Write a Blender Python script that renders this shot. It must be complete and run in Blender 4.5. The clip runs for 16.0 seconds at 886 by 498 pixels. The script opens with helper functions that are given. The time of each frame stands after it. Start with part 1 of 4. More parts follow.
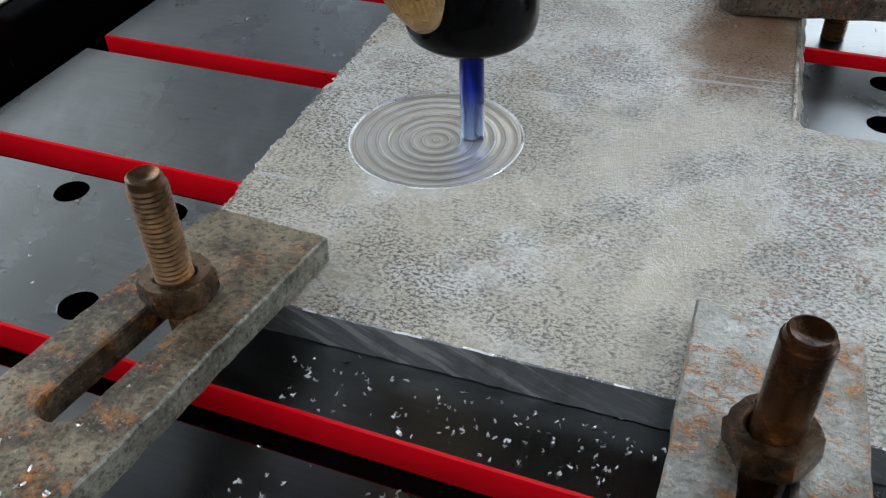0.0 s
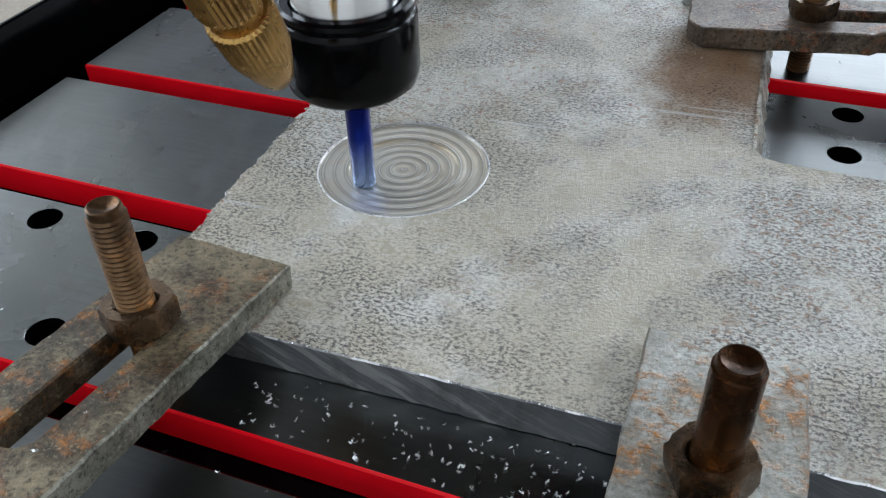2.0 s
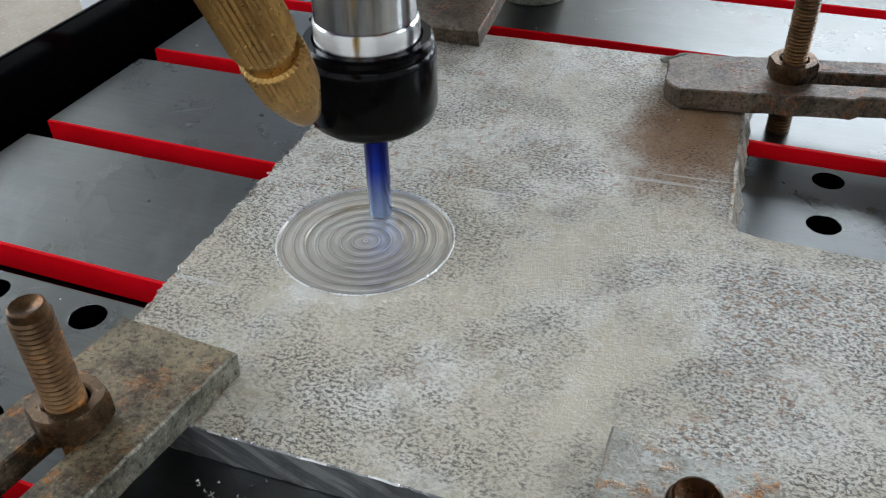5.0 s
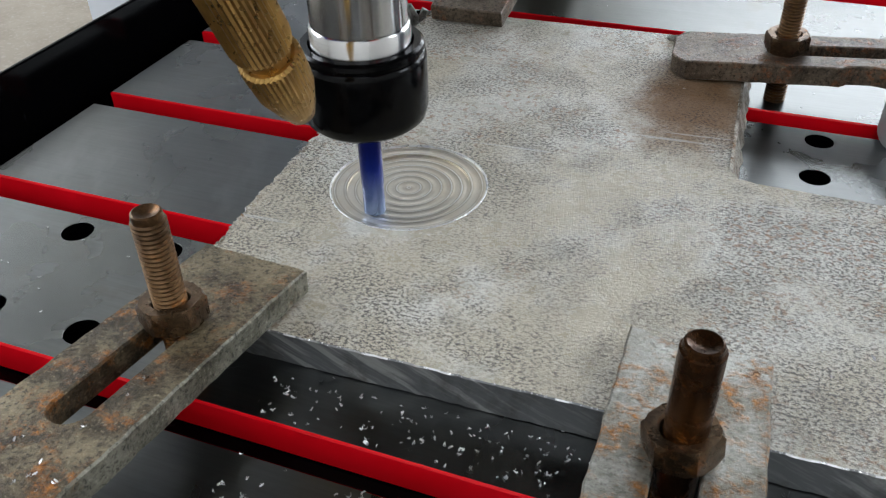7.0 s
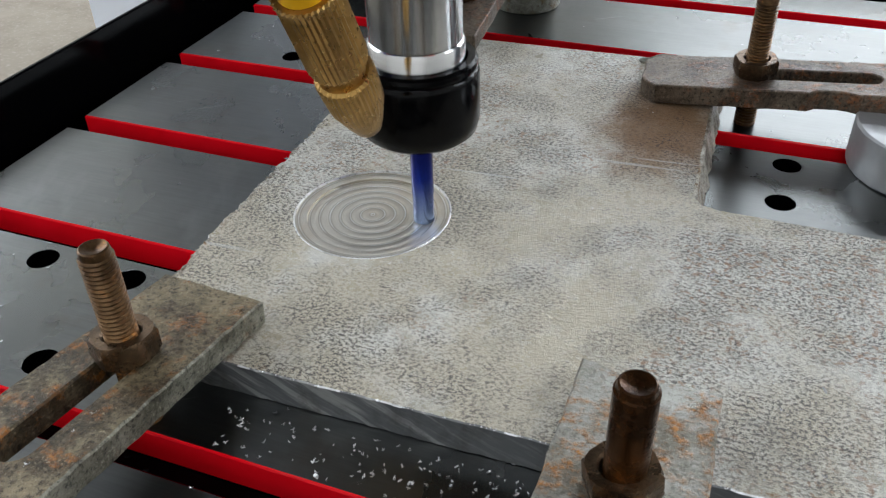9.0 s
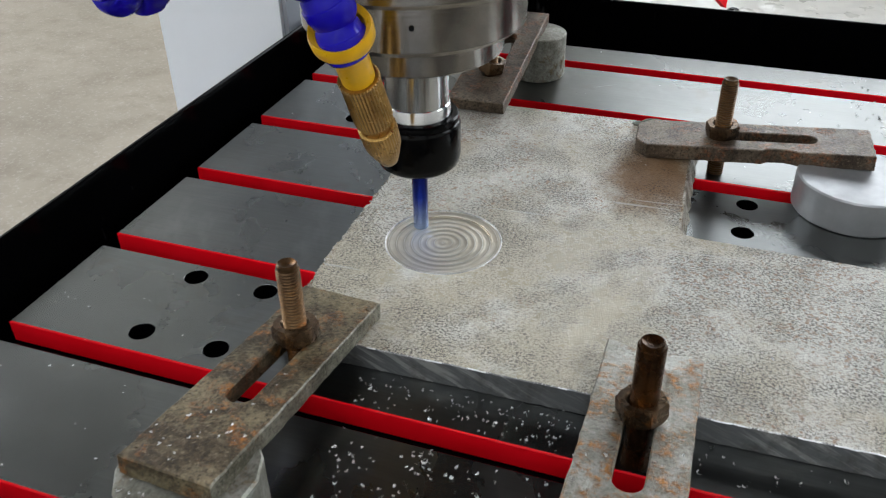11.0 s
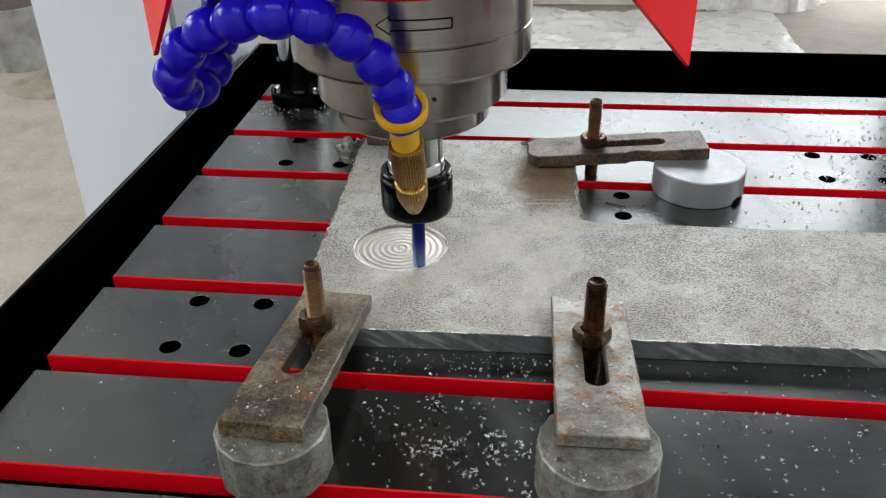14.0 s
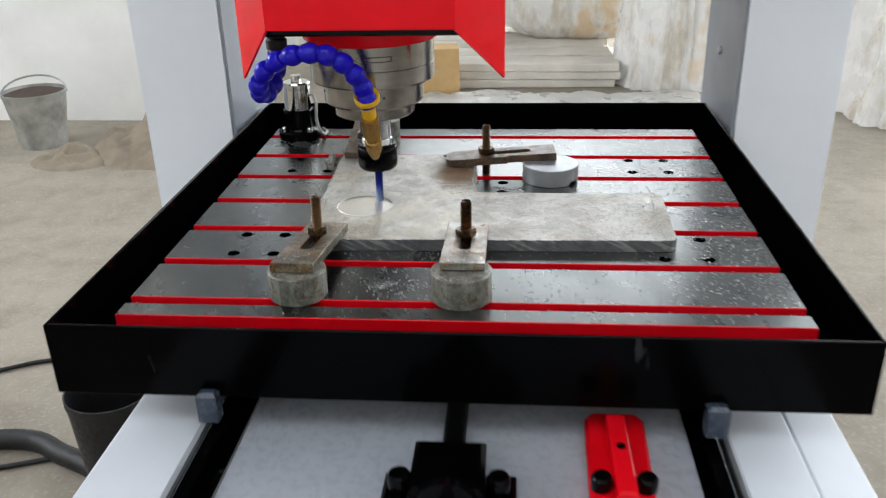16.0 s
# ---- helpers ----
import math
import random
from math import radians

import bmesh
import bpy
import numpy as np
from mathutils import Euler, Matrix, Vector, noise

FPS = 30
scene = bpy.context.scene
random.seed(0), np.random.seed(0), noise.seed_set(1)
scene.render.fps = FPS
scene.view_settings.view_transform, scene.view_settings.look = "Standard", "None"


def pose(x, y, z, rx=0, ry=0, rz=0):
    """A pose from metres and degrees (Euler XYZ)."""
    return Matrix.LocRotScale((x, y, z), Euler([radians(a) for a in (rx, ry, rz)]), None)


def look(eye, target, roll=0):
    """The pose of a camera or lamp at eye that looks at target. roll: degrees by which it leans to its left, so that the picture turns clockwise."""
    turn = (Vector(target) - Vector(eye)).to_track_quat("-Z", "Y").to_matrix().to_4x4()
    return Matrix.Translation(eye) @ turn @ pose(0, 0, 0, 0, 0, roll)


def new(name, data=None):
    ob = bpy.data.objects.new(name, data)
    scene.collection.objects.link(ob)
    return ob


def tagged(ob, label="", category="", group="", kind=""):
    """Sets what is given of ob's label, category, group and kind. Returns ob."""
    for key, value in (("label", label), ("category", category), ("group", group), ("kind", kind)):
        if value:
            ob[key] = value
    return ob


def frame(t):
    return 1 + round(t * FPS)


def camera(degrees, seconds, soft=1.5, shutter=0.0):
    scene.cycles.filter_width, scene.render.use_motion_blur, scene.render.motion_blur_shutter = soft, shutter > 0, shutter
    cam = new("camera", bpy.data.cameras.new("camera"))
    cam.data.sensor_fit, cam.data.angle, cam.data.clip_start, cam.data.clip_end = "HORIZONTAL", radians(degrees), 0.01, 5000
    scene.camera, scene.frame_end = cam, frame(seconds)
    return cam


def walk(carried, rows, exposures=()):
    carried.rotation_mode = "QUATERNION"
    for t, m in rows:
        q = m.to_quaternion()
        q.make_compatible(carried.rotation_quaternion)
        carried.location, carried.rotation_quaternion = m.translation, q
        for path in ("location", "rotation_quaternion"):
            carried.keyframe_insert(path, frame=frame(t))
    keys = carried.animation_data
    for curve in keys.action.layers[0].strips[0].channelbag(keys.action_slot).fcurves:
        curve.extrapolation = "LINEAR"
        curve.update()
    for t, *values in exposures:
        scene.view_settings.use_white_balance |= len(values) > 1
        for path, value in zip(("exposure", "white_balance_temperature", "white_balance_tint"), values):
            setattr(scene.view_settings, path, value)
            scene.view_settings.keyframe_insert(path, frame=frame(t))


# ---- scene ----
cam = camera(54.8, 16.0, soft=1.2, shutter=0.3)
# The table slides on its rails under the fixed gantry; PATH is told from the table.
PATH = [
    (0, (0.282, -0.002, 0.177), (-0.2958, 1.4044, -1.1215), -2.35),
    (0.5, (0.285, 0.004, 0.176), (-0.293, 1.4065, -1.1269), -2.36),
    (1, (0.285, -0.003, 0.182), (-0.2975, 1.4139, -1.1039), -2.28),
    (1.5, (0.288, -0.002, 0.183), (-0.2921, 1.4266, -1.091), -2.21),
    (2, (0.293, -0.001, 0.181), (-0.2886, 1.4418, -1.0759), -2.01),
    (2.5, (0.296, -0.001, 0.182), (-0.2839, 1.4466, -1.0698), -1.87),
    (3, (0.296, 0.001, 0.182), (-0.2811, 1.4553, -1.0629), -1.64),
    (3.5, (0.297, 0.005, 0.184), (-0.2844, 1.4643, -1.0533), -1.7),
    (4, (0.296, 0.012, 0.186), (-0.2841, 1.4763, -1.0463), -1.66),
    (6.5, (0.298, -0.017, 0.189), (-0.2936, 1.4736, -1.0067), -1.47),
    (7, (0.301, -0.025, 0.191), (-0.2926, 1.4648, -1.0054), -1.59),
    (7.5, (0.309, -0.03, 0.193), (-0.2881, 1.4584, -1.0024), -1.8),
    (8, (0.309, -0.027, 0.193), (-0.2842, 1.4673, -0.9963), -1.72),
    (8.5, (0.311, -0.024, 0.196), (-0.2864, 1.4705, -0.9912), -1.78),
    (9, (0.314, -0.016, 0.197), (-0.2891, 1.4813, -0.9841), -1.8),
    (11.5, (0.311, -0.174, 0.274), (-0.208, 1.42, -0.816), -0.5),
    (12, (0.282, -0.226, 0.282), (-0.134, 1.413, -0.785), -0.5),
    (12.5, (0.262, -0.253, 0.287), (-0.066, 1.422, -0.757), -0.8),
    (13, (0.259, -0.26, 0.292), (-0.003, 1.438, -0.731), -1.0),
    (13.5, (0.265, -0.254, 0.293), (0.042, 1.455, -0.721), -1.0),
    (14, (0.27, -0.242, 0.293), (0.063, 1.469, -0.722), -1.1),
    (14.5, (0.276, -0.224, 0.288), (0.083, 1.495, -0.716), -1.2),
    (15, (0.267, -0.269, 0.304), (0.106, 1.476, -0.66), -1.1),
    (15.5, (0.286, -0.415, 0.335), (0.133, 1.366, -0.564), -1.2),
    (16, (0.349, -0.634, 0.358), (0.184, 1.178, -0.473), -1.4),
]
# Tool: seconds, turn round the pocket's centre in degrees, radius of the cutter's path
POCKET = (0.185, 0.232)
TOOL = [
    (0.0, 32, 0.0130), (0.5, 78, 0.0125), (1.0, 136, 0.0120), (1.5, 186, 0.0142), (2.0, 232, 0.0157), (2.5, 266, 0.0160),
    (3.0, 306, 0.0165), (3.5, 342, 0.0152), (4.0, 374, 0.0163), (4.5, 413, 0.0168), (5.0, 456, 0.0172), (5.5, 501, 0.0176),
    (6.0, 546, 0.0180), (6.5, 589, 0.0186), (7.0, 613, 0.0199), (7.5, 641, 0.0208), (8.0, 673, 0.0200), (8.5, 698, 0.0206),
    (9.0, 729, 0.0206), (9.5, 763, 0.0206), (10.0, 798, 0.0206), (10.5, 832, 0.0206), (11.0, 865, 0.0206), (11.5, 898, 0.0210),
    (12.0, 938, 0.0240), (12.5, 957, 0.0250), (13.0, 981, 0.0255), (13.5, 1003, 0.0258), (14.0, 1027, 0.0250), (14.5, 1052, 0.0240),
    (15.0, 1081, 0.0240), (15.5, 1108, 0.0245), (16.0, 1135, 0.0245),
]


def tool_place(t):
    ts = [r[0] for r in TOOL]
    a = radians(float(np.interp(t, ts, [r[1] for r in TOOL])))
    r = float(np.interp(t, ts, [r[2] for r in TOOL]))
    return POCKET[0] + r * math.cos(a), POCKET[1] + r * math.sin(a)


def table_shift(t):
    return POCKET[1] - tool_place(t)[1]


def carried_along(t, eye, target, roll):
    return look((eye[0], eye[1] + table_shift(t), eye[2]), (target[0], target[1] + table_shift(t), target[2]), roll)


walk(cam, [(t, carried_along(t, eye, target, roll)) for t, eye, target, roll in PATH], exposures=[(0, 0.0, 5970, 10), (4, 0.0, 6060, 10), (6.5, 0.0, 6320, 11), (9, 0.0, 6350, 11), (12, 0.0, 6500, 10), (16, 0.0, 6500, 11)])

# ---- light ----
world = bpy.data.worlds.new("world")
scene.world = world
world.use_nodes = True
sky = world.node_tree.nodes.new("ShaderNodeTexSky")
sky.sky_type, sky.sun_disc, sky.sun_elevation, sky.sun_rotation = "NISHITA", False, radians(40), radians(20)
world.node_tree.links.new(sky.outputs[0], world.node_tree.nodes["Background"].inputs[0])
world.node_tree.nodes["Background"].inputs[1].default_value = 0.1


# Unseen area lamp added inside the closed hall; no window opening is built.
def daylight_fill(m, width, height, watts, colour):
    data = bpy.data.lights.new("daylight_fill", "AREA")
    data.shape, data.size, data.size_y, data.energy, data.color = "RECTANGLE", width, height, watts, colour
    ob = new("daylight_fill", data)
    ob.matrix_basis = m
    return ob


FLOOR = -0.68
DAY = (0.88, 0.94, 1.0)
# back right, set where the steel's bright reflection points
daylight_fill(look((2.3, 6.45, 2.6), (1.9, 0, 0.6)), 5.4, 3.0, 262, DAY)
# added low down to brighten the floor behind the machine
daylight_fill(look((1.6, 6.45, 0.5), (1.6, 3.6, -0.68)), 4.4, 2.0, 230, DAY)
# added at the east side to brighten the goods at the back
daylight_fill(look((4.4, 3.4, 1.5), (0, 3.0, -0.2)), 5.6, 2.0, 360, DAY)
# added at the west side as fill
daylight_fill(look((-4.4, 1.2, 1.9), (0, 1.2, 0)), 4.0, 1.6, 190, DAY)
# added overhead to light the top and front faces
daylight_fill(look((0.3, -2.7, 4.5), (0.3, -2.5, 0)), 5.4, 2.0, 105, DAY)


# ---- materials ----
class Mat:
    """A node material with a few shorthands."""

    def __init__(self, name, rough=0.5, metal=0.0, spec=0.5):
        self.m = bpy.data.materials.new(name)
        self.m.use_nodes = True
        self.t = self.m.node_tree
        self.b = self.t.nodes["Principled BSDF"]
        self.b.inputs["Roughness"].default_value = rough
        self.b.inputs["Metallic"].default_value = metal
        self.b.inputs["Specular IOR Level"].default_value = spec
        self.co = self.node("ShaderNodeTexCoord").outputs["Object"]

    def node(self, kind):
        return self.t.nodes.new(kind)

    def link(self, a, b):
        self.t.links.new(a, b)

    def stretch(self, x=1, y=1, z=1, turn=0, pitch=0):
        n = self.node("ShaderNodeMapping")
        n.vector_type = "TEXTURE"      # turn first, then stretch
        n.inputs["Scale"].default_value = (1 / max(x, 1e-4), 1 / max(y, 1e-4), 1 / max(z, 1e-4))
        n.inputs["Rotation"].default_value = (0, radians(pitch), radians(turn))
        self.link(self.co, n.inputs["Vector"])
        return n.outputs[0]

    def noise(self, scale, detail=4, rough=0.55, co=None, kind="noise"):
        n = self.node("ShaderNodeTexNoise")
        n.inputs["Scale"].default_value, n.inputs["Detail"].default_value, n.inputs["Roughness"].default_value = scale, detail, rough
        self.link(co or self.co, n.inputs["Vector"])
        return n.outputs["Fac"]

    def ramp(self, fac, *stops):
        n = self.node("ShaderNodeValToRGB")
        r = n.color_ramp
        while len(r.elements) < len(stops):
            r.elements.new(0.5)
        for e, (p, c) in zip(r.elements, stops):
            e.position = p
            e.color = (c, c, c, 1) if isinstance(c, (int, float)) else (*c, 1)
        self.link(fac, n.inputs[0])
        return n.outputs[0]

    def mix(self, fac, a, b, mode="MIX"):
        n = self.node("ShaderNodeMix")
        n.data_type, n.blend_type = "RGBA", mode
        for value, slot in ((fac, 0), (a, 6), (b, 7)):
            if isinstance(value, (int, float)):
                n.inputs[slot].default_value = value if slot == 0 else (value, value, value, 1)
            elif isinstance(value, tuple):
                n.inputs[slot].default_value = (*value, 1)
            else:
                self.link(value, n.inputs[slot])
        return n.outputs[2]

    def colour(self, c):
        if isinstance(c, tuple):
            self.b.inputs["Base Color"].default_value = (*c, 1)
        else:
            self.link(c, self.b.inputs["Base Color"])
        return self

    def gloss(self, c):
        self.link(c, self.b.inputs["Roughness"])
        return self

    def bump(self, fac, strength=0.3, distance=0.001):
        n = self.node("ShaderNodeBump")
        n.inputs["Strength"].default_value, n.inputs["Distance"].default_value = strength, distance
        self.link(fac, n.inputs["Height"])
        self.link(n.outputs[0], self.b.inputs["Normal"])
        return self


def ground_steel():
    """Ground table steel: cloudy grey, faint grinding lines, oil smears and rub marks."""
    m = Mat("ground_steel", metal=1.0)
    grain = m.noise(60, 6, 0.7, m.stretch(0.6, 14, 1))
    cloud = m.noise(9, 6, 0.62)
    smear = m.noise(14, 5, 0.6, m.stretch(1.0, 0.45, 1, 25))
    base = m.mix(m.ramp(cloud, (0.3, 0.0), (0.75, 1.0)), (0.106, 0.110, 0.107), (0.180, 0.187, 0.182))
    base = m.mix(m.ramp(grain, (0.40, 0.0), (0.75, 0.28)), base, (0.07, 0.072, 0.072))
    base = m.mix(m.ramp(m.noise(35, 5), (0.60, 0.0), (0.74, 0.40)), base, (0.105, 0.085, 0.062))
    base = m.mix(m.ramp(smear, (0.60, 0.0), (0.70, 0.45)), base, (0.25, 0.255, 0.25))
    scratch = m.ramp(m.noise(70, 3, 0.5, m.stretch(0.2, 5, 1, 35)), (0.71, 0.0), (0.76, 0.4))
    m.colour(m.mix(scratch, base, (0.36, 0.36, 0.36)))
    m.gloss(m.mix(m.ramp(smear, (0.5, 0.0), (0.68, 1.0)), m.ramp(cloud, (0.25, 0.22), (0.8, 0.33)), 0.38))
    return m.bump(grain, 0.05, 0.0003).m


def red_paint():
    m = Mat("red_paint", rough=0.28, spec=0.16)
    m.colour(m.ramp(m.noise(25, 5), (0.3, (0.80, 0.003, 0.010)), (0.7, (0.90, 0.005, 0.015))))
    m.gloss(m.ramp(m.noise(60, 4), (0.3, 0.14), (0.75, 0.24)))
    return m.bump(m.noise(140, 2), 0.02, 0.0004).m


def black_paint():
    m = Mat("black_paint", rough=0.2, spec=0.05)
    scratch = m.ramp(m.noise(40, 4, 0.6, m.stretch(1, 1, 0.25)), (0.67, 0.0), (0.73, 1.0))
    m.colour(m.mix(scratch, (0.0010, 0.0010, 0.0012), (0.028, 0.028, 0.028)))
    m.gloss(m.ramp(m.noise(30, 4), (0.3, 0.10), (0.7, 0.20)))
    return m.bump(m.noise(500, 2), 0.02, 0.0002).m


def plate_scale():
    """Pitted, greyish mill scale with smooth pale patches and rust freckles."""
    m = Mat("plate_scale", rough=0.5, metal=0.0, spec=0.9)
    cloud = m.noise(17, 7, 0.68)
    patch = m.ramp(cloud, (0.45, 0.0), (0.57, 1.0))
    base = m.mix(patch, (0.460, 0.412, 0.305), (0.595, 0.585, 0.520))
    dirt = m.ramp(m.noise(48, 6, 0.72), (0.50, 0.0), (0.70, 0.6))
    base = m.mix(dirt, base, (0.185, 0.165, 0.118))
    where = m.ramp(m.noise(26, 7, 0.76), (0.40, 0.04), (0.58, 1.0))
    pits = m.noise(880, 5, 0.72, m.stretch(0.80, 1.05, 1))
    fine = m.noise(1900, 4, 0.75, m.stretch(0.7, 1, 1))
    dark = m.mix(1.0, m.ramp(pits, (0.515, 0.0), (0.55, 1.0)), where, "MULTIPLY")
    base = m.mix(m.mix(1.0, m.ramp(pits, (0.47, 0.0), (0.52, 0.55)), where, "MULTIPLY"), base, (0.20, 0.165, 0.12))
    base = m.mix(dark, base, (0.050, 0.042, 0.033))
    base = m.mix(m.mix(1.0, m.ramp(fine, (0.55, 0.0), (0.63, 0.8)), where, "MULTIPLY"), base, (0.040, 0.034, 0.028))
    pale = m.mix(1.0, m.ramp(pits, (0.34, 0.7), (0.42, 0.0)), where, "MULTIPLY")
    base = m.mix(pale, base, (0.58, 0.57, 0.52))
    freck = m.mix(1.0, m.ramp(m.noise(420, 4, 0.7), (0.53, 0.0), (0.62, 0.8)), m.ramp(m.noise(19, 5), (0.48, 0.0), (0.60, 1.0)), "MULTIPLY")
    base = m.mix(freck, base, (0.23, 0.105, 0.035))
    # brown stain under the dark clamp's end
    away = m.node("ShaderNodeVectorMath")
    away.operation = "DISTANCE"
    m.link(m.stretch(1.6, 1.0, 0.0001), away.inputs[0])
    away.inputs[1].default_value = (-0.020 * 1.6, 0.066, 0.0)
    ragged = m.node("ShaderNodeMath")
    ragged.operation = "MULTIPLY_ADD"
    m.link(m.noise(60, 6, 0.7), ragged.inputs[0])
    ragged.inputs[1].default_value = 0.05
    m.link(away.outputs["Value"], ragged.inputs[2])
    stain = m.ramp(ragged.outputs[0], (0.050, 0.9), (0.082, 0.0))
    base = m.mix(stain, base, m.mix(dark, (0.17, 0.070, 0.006), (0.05, 0.020, 0.003)))
    scratch = m.ramp(m.noise(45, 2, 0.4, m.stretch(0.25, 7, 1, 4)), (0.72, 0.0), (0.75, 0.35))
    m.colour(m.mix(scratch, base, (0.62, 0.64, 0.63)))
    m.gloss(m.mix(stain, m.mix(where, 0.24, 0.46), 0.80))
    return m.bump(pits, 0.75, 0.0008).m


def plate_cut():
    """Sawn edge: dark blue-grey steel with bright slanting tool marks."""
    m = Mat("plate_cut", rough=0.45, metal=0.6)
    slant = m.noise(46, 3, 0.5, m.stretch(0.35, 0.3, 4.2, 0, 28))
    streak = m.ramp(slant, (0.55, 0.0), (0.62, 1.0))
    base = m.mix(streak, (0.175, 0.18, 0.185), (0.40, 0.40, 0.39))
    thin = m.ramp(m.noise(260, 3, 0.6, m.stretch(0.25, 0.3, 3.0, 0, 22)), (0.50, 0.0), (0.64, 0.5))
    base = m.mix(thin, base, (0.30, 0.30, 0.295))
    base = m.mix(m.ramp(m.noise(70, 5, 0.7), (0.48, 0.0), (0.66, 0.7)), base, (0.085, 0.078, 0.068))
    m.colour(base)
    m.gloss(m.ramp(m.noise(90, 4), (0.3, 0.34), (0.7, 0.55)))
    return m.bump(slant, 0.4, 0.0008).m


def bright_cut():
    """Freshly milled pocket bottom with round tool marks about its centre and painted ring highlights."""
    m = Mat("bright_cut", rough=0.3, metal=0.9)
    away = m.node("ShaderNodeVectorMath")
    away.operation = "DISTANCE"
    m.link(m.stretch(1, 1, 0.0001), away.inputs[0])
    away.inputs[1].default_value = (-0.115, -0.038, 0.0)
    wander = m.node("ShaderNodeMath")
    wander.operation = "MULTIPLY_ADD"
    m.link(m.noise(70, 3), wander.inputs[0])
    wander.inputs[1].default_value = 0.0005
    m.link(away.outputs["Value"], wander.inputs[2])

    def rings(gap):
        f = m.node("ShaderNodeMath")
        f.operation = "MULTIPLY"
        m.link(wander.outputs[0], f.inputs[0])
        f.inputs[1].default_value = 2 * math.pi / gap
        w = m.node("ShaderNodeMath")
        w.operation = "SINE"
        m.link(f.outputs[0], w.inputs[0])
        return w.outputs[0]

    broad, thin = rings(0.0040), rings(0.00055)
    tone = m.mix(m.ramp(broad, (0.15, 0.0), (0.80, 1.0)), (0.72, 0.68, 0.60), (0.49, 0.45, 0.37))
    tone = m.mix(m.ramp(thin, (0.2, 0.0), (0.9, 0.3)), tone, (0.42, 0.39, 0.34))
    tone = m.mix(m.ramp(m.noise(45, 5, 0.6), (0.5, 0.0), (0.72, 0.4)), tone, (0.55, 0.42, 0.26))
    # Highlight lines on the ring crests, painted near white and broken by noise.
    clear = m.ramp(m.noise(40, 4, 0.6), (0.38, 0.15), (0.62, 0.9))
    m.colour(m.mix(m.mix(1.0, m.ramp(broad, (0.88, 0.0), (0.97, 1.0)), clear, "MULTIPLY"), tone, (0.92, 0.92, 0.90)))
    m.gloss(m.ramp(m.noise(120, 4), (0.3, 0.32), (0.7, 0.47)))
    n1 = m.node("ShaderNodeBump")
    n1.inputs["Strength"].default_value, n1.inputs["Distance"].default_value = 0.15, 0.0005
    m.link(broad, n1.inputs["Height"])
    m.link(n1.outputs[0], m.b.inputs["Normal"])
    return m.m


def rusty(name, dark, mid, orange, amount, metal=0.4, relief=0.5, pitted=0.8, gloss=(0.34, 0.70), oil=0.0, spec=0.2):
    m = Mat(name, rough=0.6, metal=metal, spec=spec)
    big = m.noise(38, 8, 0.75)
    base = m.mix(m.ramp(big, (0.40, 0.0), (0.60, 1.0)), dark, mid)
    if oil:
        base = m.mix(m.ramp(m.noise(24, 6, 0.7), (0.50, 0.0), (0.62, oil)), base, tuple(0.35 * c for c in dark))
    spots = m.mix(1.0, m.ramp(m.noise(210, 6, 0.75), (0.46, 0.0), (0.60, 1.0)), m.ramp(m.noise(45, 5, 0.7), (0.64 - amount, 0.0), (0.74 - amount, 1.0)), "MULTIPLY")
    base = m.mix(spots, base, m.ramp(m.noise(330, 4), (0.35, tuple(0.4 * c for c in orange)), (0.65, orange)))
    pits = m.noise(640, 6, 0.76)
    base = m.mix(m.ramp(pits, (0.52, 0.0), (0.60, pitted)), base, tuple(0.25 * c for c in dark))
    base = m.mix(m.ramp(pits, (0.34, 0.7 * pitted), (0.43, 0.0)), base, tuple(min(0.6, 1.6 * c + 0.06) for c in mid))
    m.colour(base)
    m.gloss(m.ramp(m.noise(110, 5, 0.7), (0.3, gloss[0]), (0.7, gloss[1])))
    height = m.mix(0.5, pits, spots)
    return m.bump(height, relief, 0.0009).m


def plain(name, colour, rough, metal=0.0, vary=0.12, scale=80.0, bump=0.05, spec=0.5):
    m = Mat(name, rough=rough, metal=metal, spec=spec)
    dark = tuple(c * (1 - vary) for c in colour)
    lite = tuple(min(1, c * (1 + vary)) for c in colour)
    f = m.noise(scale, 5, 0.6)
    m.colour(m.ramp(f, (0.3, dark), (0.7, lite)))
    m.gloss(m.ramp(m.noise(scale * 2.3, 3), (0.3, max(0.03, rough * 0.8)), (0.7, min(1, rough * 1.25))))
    return m.bump(f, bump, 0.0006).m


def turned_steel(name="turned_steel", low=(0.23, 0.212, 0.19), high=(0.38, 0.355, 0.325), rough=(0.16, 0.26)):
    """Lathe-turned steel: round tool lines that draw highlights out along the axis."""
    m = Mat(name, rough=0.25, metal=1.0)
    lines = m.noise(300, 3, 0.6, m.stretch(0.02, 0.02, 4))
    cloud = m.noise(40, 4)
    m.colour(m.mix(m.ramp(lines, (0.35, 0.0), (0.7, 0.5)), m.ramp(cloud, (0.3, low), (0.7, high)), tuple(0.75 * c for c in low)))
    m.gloss(m.ramp(cloud, (0.3, rough[0]), (0.7, rough[1])))
    m.b.inputs["Anisotropic"].default_value = 0.8
    tangent = m.node("ShaderNodeTangent")
    tangent.direction_type, tangent.axis = "RADIAL", "Z"
    m.b.inputs["Anisotropic Rotation"].default_value = 0.25
    m.link(tangent.outputs[0], m.b.inputs["Tangent"])
    return m.bump(lines, 0.02, 0.0002).m


